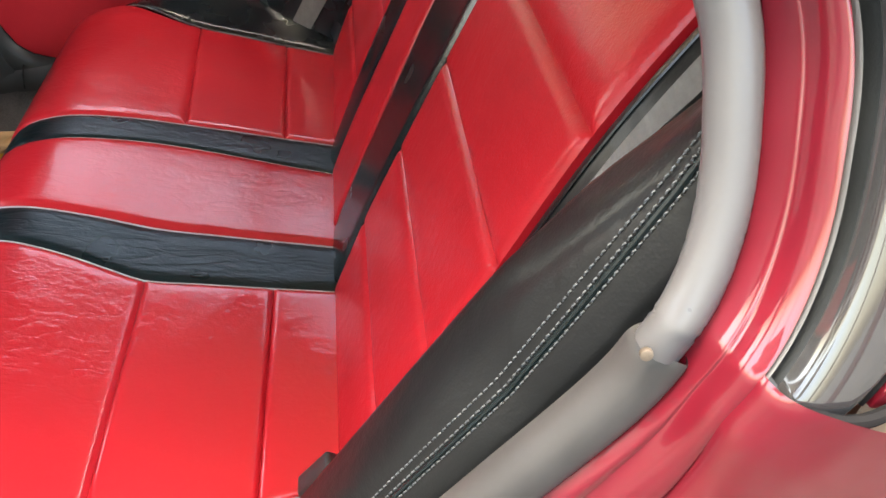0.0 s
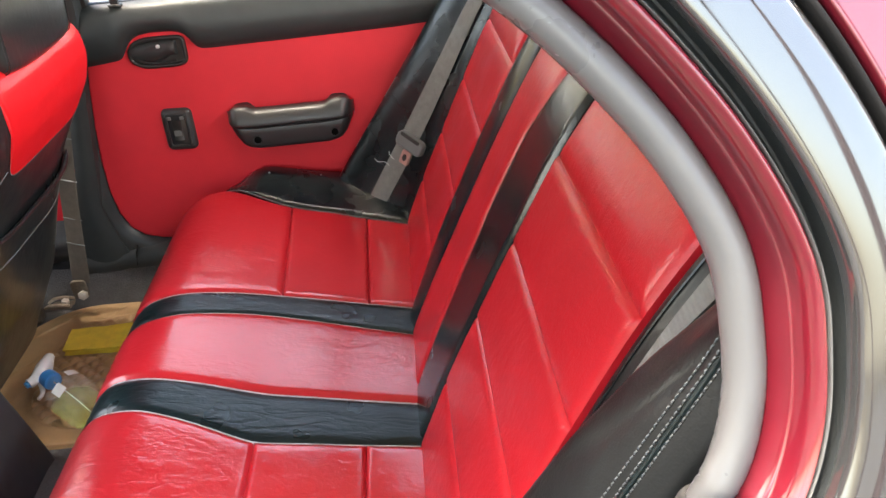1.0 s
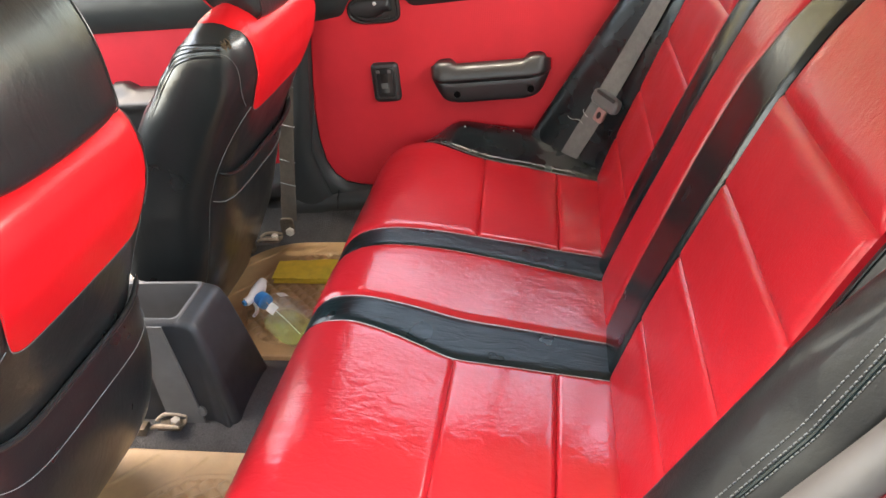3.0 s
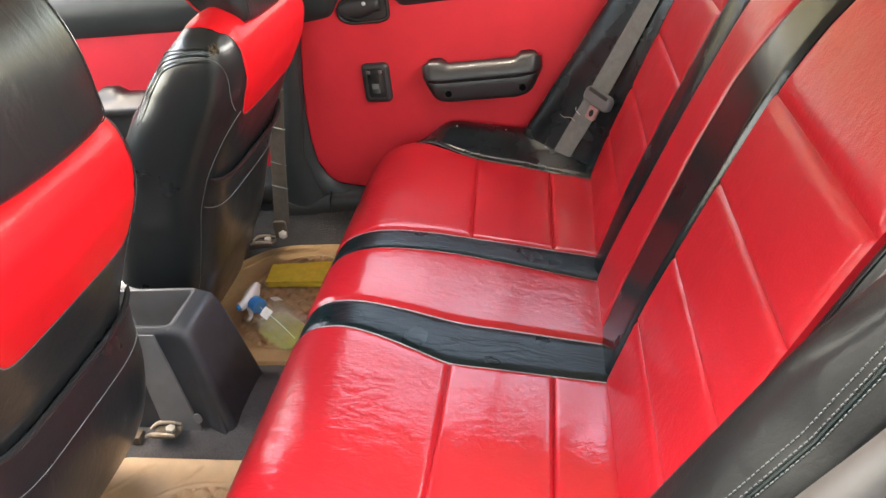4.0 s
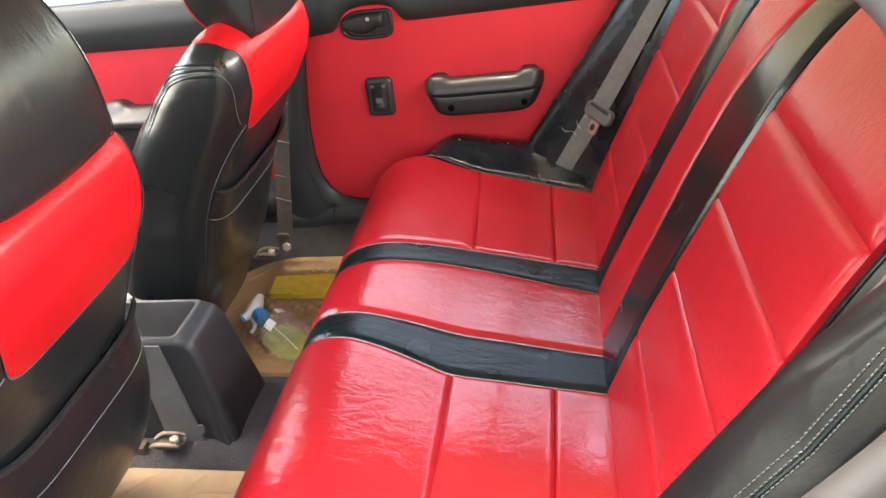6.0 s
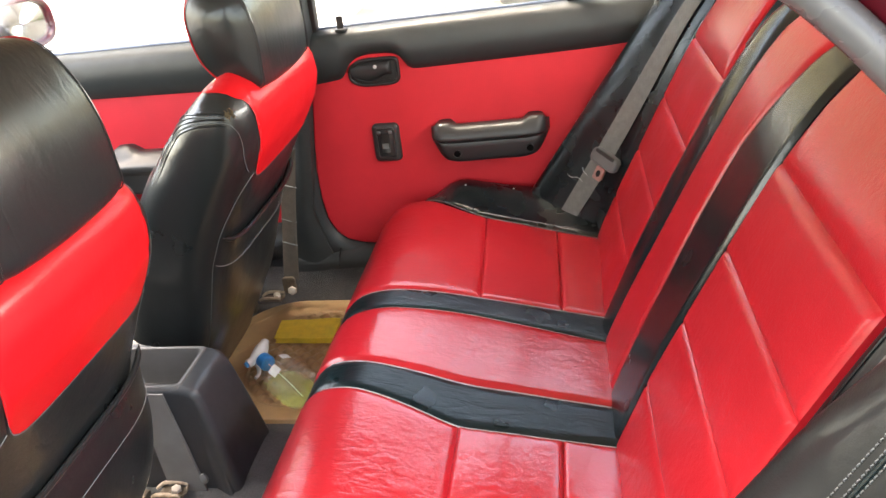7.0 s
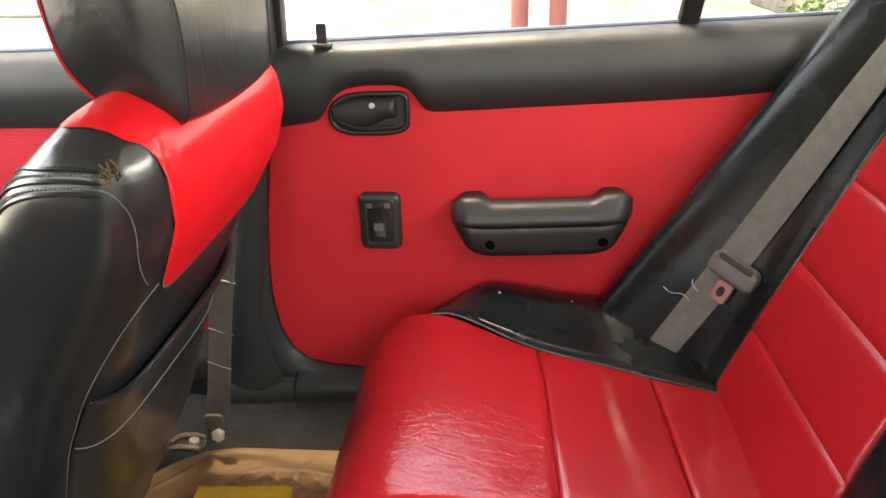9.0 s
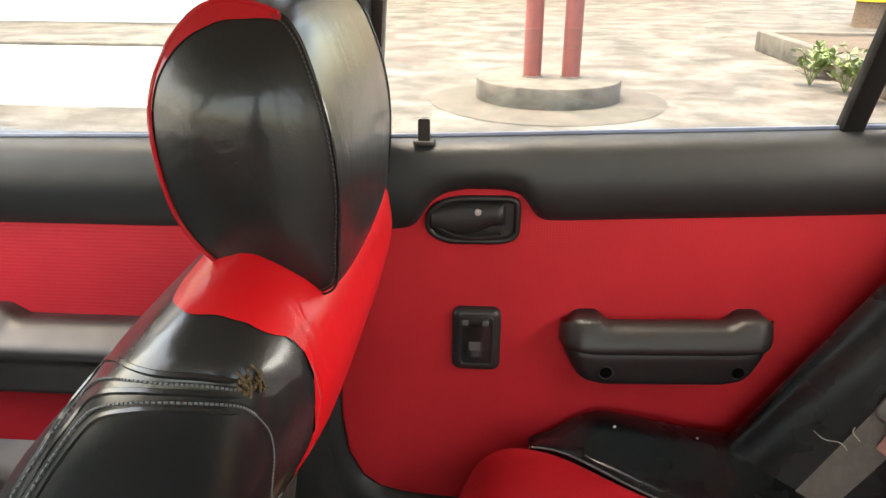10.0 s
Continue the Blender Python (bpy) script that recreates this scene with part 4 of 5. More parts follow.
part("inner_sill", box((-1.35, 0.666, 0.24), (-0.955, 0.680, 0.395), 0.004), grey_plastic, shell, "dark inner sill")


def corner_trim(u, v):
    """Trim that curls from the pillar round the red panel's lower corner."""
    line = [(a, 0, b) for a, b in RED_OUT[:11]]
    p = spline(line, u)
    d = (spline(line, min(1.0, u + 0.02)) - spline(line, max(0.0, u - 0.02))).normalized()
    n = Vector((d.z, 0, -d.x))
    if n.dot(Vector((-1, 0, -0.6))) < 0:
        n = -n
    out, y = spline([(-0.003, 0.686, 0), (0.004, 0.676, 0), (0.014, 0.668, 0), (0.032, 0.664, 0), (0.055, 0.662, 0)], v)[:2]
    q = p + n * out
    return Vector((q.x, y, q.z))


part("corner_trim", grid(corner_trim, 60, 12), trim_plastic, shell, "dark grey trim curling round the door panel")
part("trim_joint", tube([(-0.899, 0.668, 0.392), (-0.902, 0.652, 0.375), (-0.905, 0.646, 0.345)], 0.0018, 6), black_rubber, shell)
part("side_carpet", grid(lambda u, v: Vector((-1.6 + 1.3 * u, 0.652 - 0.03 * (1 - v) ** 2 + 0.004 * noise.noise(Vector((u * 30, v * 8, 0))), 0.245 + 0.10 * v)), 60, 8), carpet_dark, shell, "dark grey carpet along the sill")

# roof with headliner, cant rails, windscreen pillars, rear pillars
part("headliner", grid(lambda u, v: Vector((-1.42 + 1.56 * u, -0.56 + 1.12 * v, 1.362 - 0.04 * (2 * v - 1) ** 4 - 0.05 * (2 * u - 1) ** 4)), 24, 16), headliner, shell, "beige cloth headliner")
part("roof", grid(lambda u, v: Vector((-1.47 + 1.63 * u, -0.535 + 1.155 * v, 1.402 - 0.06 * (2 * v - 1) ** 4 - 0.06 * (2 * u - 1) ** 4)), 24, 16), body_paint, shell, "dark red roof")
for s in (1, -1):
    part("windscreen_pillar", tube([(-1.44, s * 0.57, 1.30), (-1.75, s * 0.63, 1.13), (-2.10, s * 0.70, 0.93)], 0.03, 8), grey_plastic, shell)
part("cant_rail", tube([(-1.46, 0.60, 1.335), (-0.5, 0.612, 1.356), (0.10, 0.60, 1.33)], 0.022, 8, None, 20), body_paint, shell)
for s in (1, -1):
    part("rear_pillar", slab([(0.03, 0.93), (0.10, 1.26), (0.24, 1.30), (0.60, 0.95), (0.60, 0.30), (0.03, 0.30)], lambda a, b, h: Vector((a, s * (0.66 - 0.10 * max(0.0, b - 0.93) / 0.37 + h), b)), 0.02, 0.0), headliner, shell, "plain inner rear pillar")
part("parcel_shelf", box((0.13, -0.64, 0.93), (0.66, 0.64, 0.955), 0.006), grey_plastic, shell, "plain rear shelf")
part("dashboard", box((-2.15, -0.66, 0.35), (-1.82, 0.66, 0.90), 0.04, 3), grey_plastic, shell, "plain dark dashboard")
part("near_door_wall", box((-2.0, -0.72, 0.24), (-1.02, -0.69, 0.93), 0.01), body_paint, shell, "closed front door, plain")
part("near_pillar", bar((-1.0, -0.66, 0.24), (-0.93, -0.60, 1.32), 0.08, 0.05), body_paint, shell)

# the open doorway on the left: seal, jamb, outer edge
DOORWAY = [(-0.62, 1.318), (-0.46, 1.312), (-0.35, 1.298), (-0.275, 1.272), (-0.212, 1.235), (-0.168, 1.202), (-0.121, 1.153), (-0.086, 1.100), (-0.070, 1.050), (-0.062, 1.005), (-0.062, 0.962), (-0.071, 0.925), (-0.089, 0.884), (-0.140, 0.806), (-0.200, 0.715), (-0.275, 0.600), (-0.34, 0.50), (-0.38, 0.42), (-0.40, 0.34)]
JOINT = 11.0 / (len(DOORWAY) - 1)
LEAN, LEAN_FROM = 0.38, Vector((-0.22, -0.925, 1.255))


def doorway(u, out, y):
    """A point round the doorway, out metres outwards from the seal's line, at depth y."""
    e = 0.004
    a = spline([(x, 0, z) for x, z in DOORWAY], max(0, u - e))
    b = spline([(x, 0, z) for x, z in DOORWAY], min(1, u + e))
    t = (b - a).normalized()
    n = Vector((-t.z, 0, t.x))
    if n.dot(Vector((1, 0, 0.4))) < 0:
        n = -n
    p = spline([(x, 0, z) for x, z in DOORWAY], u)
    q = p + n * out
    q.y = y
    # above the waistline the whole frame leans in towards the roof
    k = LEAN * max(0.0, q.z - 0.94) / (y - LEAN_FROM.y - LEAN * (q.z - LEAN_FROM.z) * (q.z > 0.94))
    return LEAN_FROM + (q - LEAN_FROM) * (1 + k)


def low(u):
    """0 on the upper arch, 1 well down the doorway."""
    k = min(1.0, max(0.0, (u - JOINT) / 0.22))
    return k * k * (3 - 2 * k)


def lead(u):
    """Rounds off the upper end of the lower seal."""
    k = min(1.0, max(0.0, (u - JOINT + 0.004) / 0.016))
    return math.sqrt(max(0.0, 1 - (1 - k) ** 2))


def mould(sec, u0, u1, nu=90, nv=24):
    """Sweep a section round the doorway: sec(u) gives [(out, y), ...]."""
    def f(a, b):
        u = u0 + (u1 - u0) * a
        s = spline([(o, y, 0) for o, y in sec(u)], b)
        return doorway(u, s.x, s.y)
    return grid(f, nu, nv)


part("door_seal", tube([doorway(JOINT * k / 70, 0.000, -0.655) for k in range(71)], 0.0120, 16), rubber_grey, shell, "grey tubular rubber door seal")
# the lower seal has a darker grey than the upper tube
part("door_seal", mould(lambda u: [(0.002 - 0.011 * lead(u), -0.642), (0.001 - 0.011 * lead(u), -0.652), (0.001 - 0.005 * lead(u), -0.664), (0.008, -0.668), (0.011 + 0.002 * lead(u) + 0.010 * low(u), -0.665), (0.012 + 0.003 * lead(u) + 0.010 * low(u), -0.645)], JOINT - 0.004, 1.0, 120, 16), rubber_dark, shell, "darker grey lower door seal")
part("seal_screw", disc(doorway(JOINT - 0.004, -0.012, -0.664), (-0.2, -1, 0.3), 0.0032, 0.004, 12, 0.001), steel, shell, "small bright screw")
part("door_jamb", mould(lambda u: [(0.006, -0.646), (0.009, -0.656), (0.0125 + 0.010 * low(u), -0.664), (0.0150 + 0.018 * low(u), -0.673), (0.0158 + 0.026 * low(u), -0.6745), (0.0166 + 0.034 * low(u), -0.6755), (0.0185 + 0.050 * low(u), -0.685), (0.0215 + 0.066 * low(u), -0.6905), (0.0245 + 0.082 * low(u), -0.6905), (0.0265 + 0.088 * low(u), -0.675)], 0.0, 1.0, 130, 40), body_paint, shell, "dark red painted door jamb")
END = JOINT - 0.032
part("outer_gasket", mould(lambda u: [(0.0250, -0.684), (0.0256, -0.6915), (0.0262, -0.6915), (0.0268, -0.684)], 0.0, END, 90, 8), latch_grey, shell, "thin grey gasket line")
part("gasket_groove", mould(lambda u: [(0.0260, -0.690), (0.0275, -0.682), (0.0300, -0.682), (0.0325, -0.698)], 0.0, END, 90, 8), trim_plastic, shell, "dark grey rubber groove")


def rim(u):
    """How far out the moulding reaches: it widens down the pillar."""
    k = min(1.0, max(0.0, (u - 0.28) / 0.24))
    return 0.060 + 0.010 * k * k * (3 - 2 * k)


def foot(u):
    return max(0.0, min(1.0, (u - END + 0.06) / 0.06)) ** 2


part("pillar_moulding", mould(lambda u: [(0.0310, -0.694), (0.0322, -0.7015), (0.0345, -0.7045), (0.045, -0.7065), (rim(u) - 0.010 - 0.003 * foot(u), -0.7062), (rim(u) - 0.004 - 0.004 * foot(u), -0.703), (rim(u) - 0.006 * foot(u), -0.690)], 0.0, END, 160, 40), moulding_grey, shell, "glossy dark grey outer pillar moulding")
part("moulding_edge", mould(lambda u: [(rim(u) - 0.001, -0.692), (rim(u) + 0.0005, -0.6995), (rim(u) + 0.0030, -0.6995), (rim(u) + 0.0045, -0.690)], 0.0, END, 90, 8), black_rubber, shell, "black rubber edge")
part("moulding_foot", tube([doorway(END - 0.001, 0.034, -0.700), doorway(END + 0.002, 0.050, -0.708), doorway(END + 0.001, 0.068, -0.708), doorway(END - 0.004, 0.084, -0.704)], 0.0035, 8, None, 12), black_rubber, shell, "black rubber foot")
part("quarter_panel", mould(lambda u: [(rim(u) + 0.004, -0.690), (rim(u) + 0.0050, -0.699), (rim(u) + 0.009, -0.7010), (rim(u) + 0.030, -0.699), (0.118, -0.690), (0.15, -0.66), (0.20, -0.60)], 0.16, END, 110, 40), body_paint, shell, "dark red rear quarter panel")
part("quarter_panel", mould(lambda u: [(0.022 + 0.088 * low(u), -0.680), (0.026 + 0.090 * low(u), -0.700), (0.044 + 0.092 * low(u), -0.712), (0.09 + 0.09 * low(u), -0.722), (0.20 + 0.05 * low(u), -0.728), (0.45, -0.70)], END - 0.006, 1.0, 60, 24), body_paint, shell, "dark red rear quarter panel")

# ---- floor and what lies on it ----
single("floor", grid(lambda u, v: Vector((-2.0 + 1.45 * u, -0.66 + 1.32 * v, 0.243 + 0.005 * noise.noise(Vector((u * 14, v * 12, 0))) + 0.040 * math.exp(-((1.32 * v - 0.66 - 0.008) / 0.12) ** 4))), 90, 80), carpet_dark, "dark grey worn carpet on the car floor", "floor", kind="structure")
single("floor_pan", box((-2.1, -0.70, 0.17), (0.4, 0.72, 0.225), 0.01), grey_plastic, "plain car underbody", "floor", kind="structure")


def mat(x0, x1, y0, y1, corner):
    """A moulded rubber mat: rounded front corners, raised rim, curved ribs, a quilted field in the middle."""
    xc, yc = (x0 + x1) / 2 + 0.05, (y0 + y1) / 2
    hx, hy = 0.36 * (x1 - x0), 0.37 * (y1 - y0)

    def f(u, v):
        x, y = x0 + (x1 - x0) * u, y0 + (y1 - y0) * v
        rim = min(min(u, 1 - u) * (x1 - x0), min(v, 1 - v) * (y1 - y0))
        for sy in (-1, 1):
            cyc = (y1 - corner) if sy > 0 else (y0 + corner)
            if (y - cyc) * sy > 0 and x < x0 + corner:
                dx, dy = x - (x0 + corner), y - cyc
                far, r = max(abs(dx), abs(dy)), math.hypot(dx, dy)
                if r > 0:
                    x, y = x0 + corner + dx * far / r, cyc + dy * far / r
        h = 0.006 + 0.0015 * math.exp(-((rim - 0.007) / 0.004) ** 2)
        q = ((abs(x - xc) / hx) ** 2.6 + (abs(y - yc) / hy) ** 2.6) ** (1 / 2.6)
        if q < 1:
            a, b = (x + y) / 0.034, (x - y) / 0.034
            h += 0.0085 * abs(math.sin(math.pi * a) * math.sin(math.pi * b)) ** 0.6 - 0.0015
        h += 0.0022 * math.exp(-((q - 1.05) / 0.018) ** 2)
        # long curved ribs across the border
        for k in range(4):
            rib = (y - y0) - (0.10 + 0.13 * k) - 0.9 * (x - x0 - 0.02) - 1.4 * (x - x0) ** 2
            if q > 1.1 and rim > 0.015:
                h += 0.0022 * math.exp(-(rib / 0.005) ** 2)
        if u in (0, 1) or v in (0, 1):
            h = -0.004
        return Vector((x, y, 0.247 + h + 0.040 * math.exp(-((y - 0.008) / 0.12) ** 4)))
    return grid(f, 150, 150)


single("floor_mat", mat(-1.165, -0.74, 0.128, 0.625, 0.17), rubber_tan, "tan rubber floor mat with quilted diamond relief", "floor mat", "rear floor mats")
single("floor_mat", mat(-1.165, -0.74, -0.60, -0.130, 0.06), rubber_tan, "tan rubber floor mat with quilted diamond relief", "floor mat", "rear floor mats")

# sponge
def sponge():
    q = [Vector((-1.026, 0.419, 0)), Vector((-0.872, 0.417, 0)), Vector((-0.878, 0.505, 0)), Vector((-1.033, 0.498, 0))]
    bm = bmesh.new()
    bmesh.ops.create_cube(bm, size=1.0)
    bmesh.ops.subdivide_edges(bm, edges=bm.edges, cuts=14, use_grid_fill=True)
    for vv in bm.verts:
        a, b, c = vv.co.x + 0.5, vv.co.y + 0.5, vv.co.z + 0.5
        p = q[0].lerp(q[1], a).lerp(q[3].lerp(q[2], a), b)
        k = Vector((p.x, p.y, c)) * 45
        sq = 1 - 0.05 * (1 - abs(2 * c - 1))
        cen = Vector((-0.956, 0.468, 0))
        p = cen + (p - cen) * sq
        vv.co = Vector((p.x + 0.002 * noise.noise(k), p.y + 0.002 * noise.noise(k + Vector((7, 3, 1))), 0.259 + 0.015 * c + 0.0035 * noise.noise(k * 0.6 + Vector((0, 0, 9))) * c))
    return bm


single("sponge", sponge(), sponge_yellow, "damp yellow sponge lying on the tan floor mat", "sponge")

# spray bottle lying on the mat
sp = thing("spray_bottle", (-0.95, 0.26, 0.259), "clear spray bottle of yellow-green liquid lying on the mat", "bottle")
BA, BB = Vector((-0.862, 0.172, 0.3045)), Vector((-1.006, 0.294, 0.3045))
ax = (BB - BA).normalized()
sx = ax.cross(Vector((0, 0, 1))).normalized()
sz = sx.cross(ax).normalized()


def revolve(prof, n=28, flat=1.0):
    return grid(lambda u, v: (lambda a, r: BA + ax * a + sx * (r * math.cos(2 * math.pi * v)) + sz * (r * flat * math.sin(2 * math.pi * v)))(*spline([(a, r, 0) for a, r in prof], u)[:2]), 50, n, False, True)


body_prof = [(0.001, 0.001), (0.0, 0.028), (0.004, 0.039), (0.02, 0.0445), (0.05, 0.0425), (0.08, 0.0445), (0.105, 0.043), (0.125, 0.035), (0.143, 0.019), (0.155, 0.0135), (0.175, 0.0132)]
bot = part("bottle", revolve(body_prof), clear_plastic, sp, "clear ribbed plastic bottle")
bot.visible_shadow = False
lq = bmesh.new()
LEVEL = 0.286
grid(lambda u, v: (lambda q: Vector((q.x, q.y, min(q.z, LEVEL + 0.0004 * math.sin(40 * u)))))((lambda a, r: BA + ax * a + sx * (r * math.cos(2 * math.pi * v)) + sz * (r * math.sin(2 * math.pi * v)))(*spline([(0.004, 0.001, 0), (0.004, 0.026, 0), (0.008, 0.036, 0), (0.022, 0.0415, 0), (0.08, 0.0415, 0), (0.105, 0.040, 0), (0.122, 0.030, 0), (0.132, 0.020, 0), (0.133, 0.001, 0)], u)[:2])), 40, 28, False, True, lq)
liq = part("liquid", lq, liquid_yellow, sp, "yellow-green liquid")
liq.visible_shadow = False
part("cap", disc(BA + ax * 0.158, ax, 0.0185, 0.026, 28, 0.003), blue_plastic, sp, "blue screw cap")
part("dip_tube", tube([BA + ax * 0.16, BA + ax * 0.08 + sz * -0.006, BA + ax * 0.02 + sz * -0.018], 0.0010, 8, None, 12), frosted_plastic, sp, "thin frosted dip tube")
part("label_patch", grid(lambda u, v: BA + ax * (0.060 + 0.03 * u) + sx * (0.0452 * math.cos(1.9 + 0.5 * v)) + sz * (0.0452 * math.sin(1.9 + 0.5 * v)), 8, 8), label_paper, sp, "torn white label")
part("label_patch", grid(lambda u, v: BA + ax * (0.090 + 0.020 * u) + sx * (0.0444 * math.cos(0.9 + 0.5 * v)) + sz * (0.0444 * math.sin(0.9 + 0.5 * v)), 6, 6), label_paper, sp, "torn white label")
hd = BA + ax * 0.188
head = part("trigger_head", tube([hd + Vector((-0.020, 0.085, 0.004)) * 0.72, hd + Vector((-0.016, 0.055, 0.006)) * 0.72, hd + Vector((-0.014, 0.018, 0.006)) * 0.72, hd + Vector((-0.022, -0.010, 0.004)) * 0.72, hd + Vector((-0.036, -0.030, 0.002)) * 0.72], lambda k: 0.0105 + 0.0065 * math.sin(math.pi * min(1, k * 1.1)) ** 2, 12, None, 24), frosted_plastic, sp, "white trigger head")
part("nozzle", disc(hd + Vector((-0.034, -0.026, 0.002)) * 0.72, Vector((-0.55, -0.80, -0.05)), 0.0070, 0.010, 18, 0.002), blue_plastic, head, "blue nozzle")
part("trigger", tube([hd + Vector((-0.016, -0.012, -0.004)) * 0.72, hd + Vector((0.002, -0.040, -0.010)) * 0.72, hd + Vector((0.008, -0.060, -0.014)) * 0.72, hd + Vector((0.004, -0.078, -0.016)) * 0.72], lambda k: 0.0058 - 0.002 * k, 10, None, 16), frosted_plastic, head, "white trigger")

# centre console end
con = thing("centre_console", (-1.0, 0.008, 0.25), "dark plastic centre console end with an open tray", "console")


CONSOLE = [(-1.36, 0.490), (-1.15, 0.497), (-1.03, 0.503), (-0.978, 0.500), (-0.955, 0.480), (-0.941, 0.420), (-0.927, 0.340), (-0.915, 0.268)]


def console_f(u, v):
    """u along from the front to the rear foot, v across; the long edges are rounded."""
    line = [(a, 0, b) for a, b in CONSOLE]
    p = spline(line, u)
    d = (spline(line, min(1.0, u + 0.02)) - spline(line, max(0.0, u - 0.02))).normalized()
    n = Vector((-d.z, 0, d.x))
    half = 0.068 + 0.018 * max(0.0, (0.48 - p.z) / 0.22)
    w, r = 2 * v - 1, 0.015
    k, sgn = abs(w), (1 if w > 0 else -1)
    if k <= 0.60:
        return Vector((p.x, 0.008 + w / 0.60 * (half - r), p.z))
    a = min(1.0, (k - 0.60) / 0.22) * math.pi / 2
    f = max(0.0, (k - 0.82) / 0.18)
    q = p - n * (r * (1 - math.cos(a)))
    return Vector((q.x, 0.008 + sgn * (half - r + r * math.sin(a) + 0.012 * f), q.z - f * max(0.0, q.z - 0.262)))


cv = grid(console_f, 80, 90)
hole = [f for f in cv.faces if all(q.co.z > 0.484 and q.co.x < -0.993 and abs(q.co.y - 0.008) < 0.056 for q in f.verts)]
bmesh.ops.delete(cv, geom=hole, context="FACES")
part("cover", cv, console_plastic, con, "charcoal moulded console cover", sharp=75)
TRAY = rounded(-1.35, -0.992, -0.050, 0.066, 0.012)


def tray_wall(u, v):
    m = len(TRAY)
    a, b = TRAY[round(u * m) % m]
    cxt, cyt = -1.171, 0.008
    out, z = [(0.008, 0.490), (0.006, 0.500), (0.002, 0.5045), (-0.003, 0.5035), (-0.005, 0.497), (-0.007, 0.46), (-0.010, 0.425)][round(v * 6)]
    a += out * (1 if a > cxt else -1)
    b += out * (1 if b > cyt else -1)
    return Vector((a, b, z + 0.03 * (a + 0.992) * (0.6 if a < -1.0 else 0)))


part("tray_wall", grid(tray_wall, len(TRAY), 6, True), tray_plastic, con, "grey inner tray wall with rounded rim")
part("tray_floor", box((-1.345, -0.044, 0.410), (-0.999, 0.060, 0.424), 0.002), tray_plastic, con, "dusty grey tray bottom")
part("clip", slab([(0.008 * math.cos(2 * math.pi * k / 16), 0.012 * math.sin(2 * math.pi * k / 16)) for k in range(16)], lambda a, b, h: Vector((-0.985 + a, -0.0735 - h, 0.305 + b)), 0.004, 0.001), latch_grey, con, "pale plastic clip")
part("side_band", slab([(-1.075, 0.493), (-1.020, 0.493), (-0.984, 0.272), (-1.060, 0.272)], lambda a, b, h: Vector((a, -0.0585 - 0.016 * (0.49 - b) / 0.22 - h, b)), 0.004, 0.001), faded_plastic, con, "faded grey band")

# seat rail feet and bolts
for nm, x, y, z in (("far", -1.078, 0.580, 0.290), ("near", -1.045, -0.092, 0.285)):
    ra = thing("seat_rail_foot", (x, y, z), "steel seat rail foot with a bolt on the carpet", "bracket", "seat rail feet")
    part("plate", slab(rounded(-0.026, 0.024, -0.015, 0.015, 0.005), lambda a, b, h: Vector((x + a, y + b, z - 0.003 + h)), 0.004, 0.0015), steel, ra)
    for sg in (1, -1):
        part("flange", tube([(x - 0.036, y + sg * 0.010 - 0.004, z + 0.001), (x - 0.022, y + sg * 0.015, z + 0.008), (x + 0.004, y + sg * 0.0165, z + 0.0095), (x + 0.024, y + sg * 0.0155, z + 0.007)], lambda k: 0.0022 + 0.0022 * math.sin(math.pi * (0.12 + 0.8 * k)), 8, None, 18), worn_steel, ra, "worn pale folded flange")
    part("end_lip", tube([(x + 0.024, y + 0.0155, z + 0.006), (x + 0.027, y, z + 0.001), (x + 0.024, y - 0.0155, z + 0.006)], 0.0020, 8, None, 12), steel, ra)
    washer = part("washer", disc((x + 0.008, y, z + 0.001), (0.15, 0, 1), 0.0125, 0.003, 24, 0.001), steel, ra)
    part("bolt", disc((x + 0.008, y, z + 0.004), (0.2, 0, 1), 0.0095, 0.009, 6, 0.002), bolt_steel, washer, "pale bolt head")
    part("rail", box((x - 0.42, y - 0.012, z - 0.04), (x - 0.055, y + 0.012, z - 0.006), 0.003), steel, ra, "steel seat rail")

fb = thing("front_seat_belt", (-1.03, 0.60, 0.32), "worn brown-grey front seat belt strap down the pillar trim", "seat belt")
part("webbing", strap(Vector((-0.930, 0.612, 0.90)), Vector((-1.030, 0.606, 0.335)), 0.045, 0.0014, Vector((0.96, -0.25, -0.12)).normalized(), 40, 0.004, 0.0015), belt_worn, fb)
for k, z in enumerate((0.44, 0.505, 0.600, 0.70)):
    c = Vector((-0.930, 0.612, 0.90)).lerp(Vector((-1.030, 0.606, 0.335)), (0.90 - z) / 0.565)
    part("fold_line", tube([c + Vector((-0.022, 0.002, 0.003)), c + Vector((0, -0.005, 0)), c + Vector((0.022, -0.010, -0.003))], 0.0012, 6), thread if k == 2 else thread_dark, fb, "crease across the strap")
an = part("anchor", slab(rounded(-0.018, 0.018, -0.03, 0.02, 0.010), lambda a, b, h: Vector((-1.034 + a, 0.598 - h, 0.325 + b)), 0.006, 0.002), steel, fb, "steel anchor plate")
part("bolt", disc((-1.026, 0.590, 0.308), (0, -1, 0.2), 0.012, 0.010, 6, 0.002), bolt_steel, an, "pale bolt head")

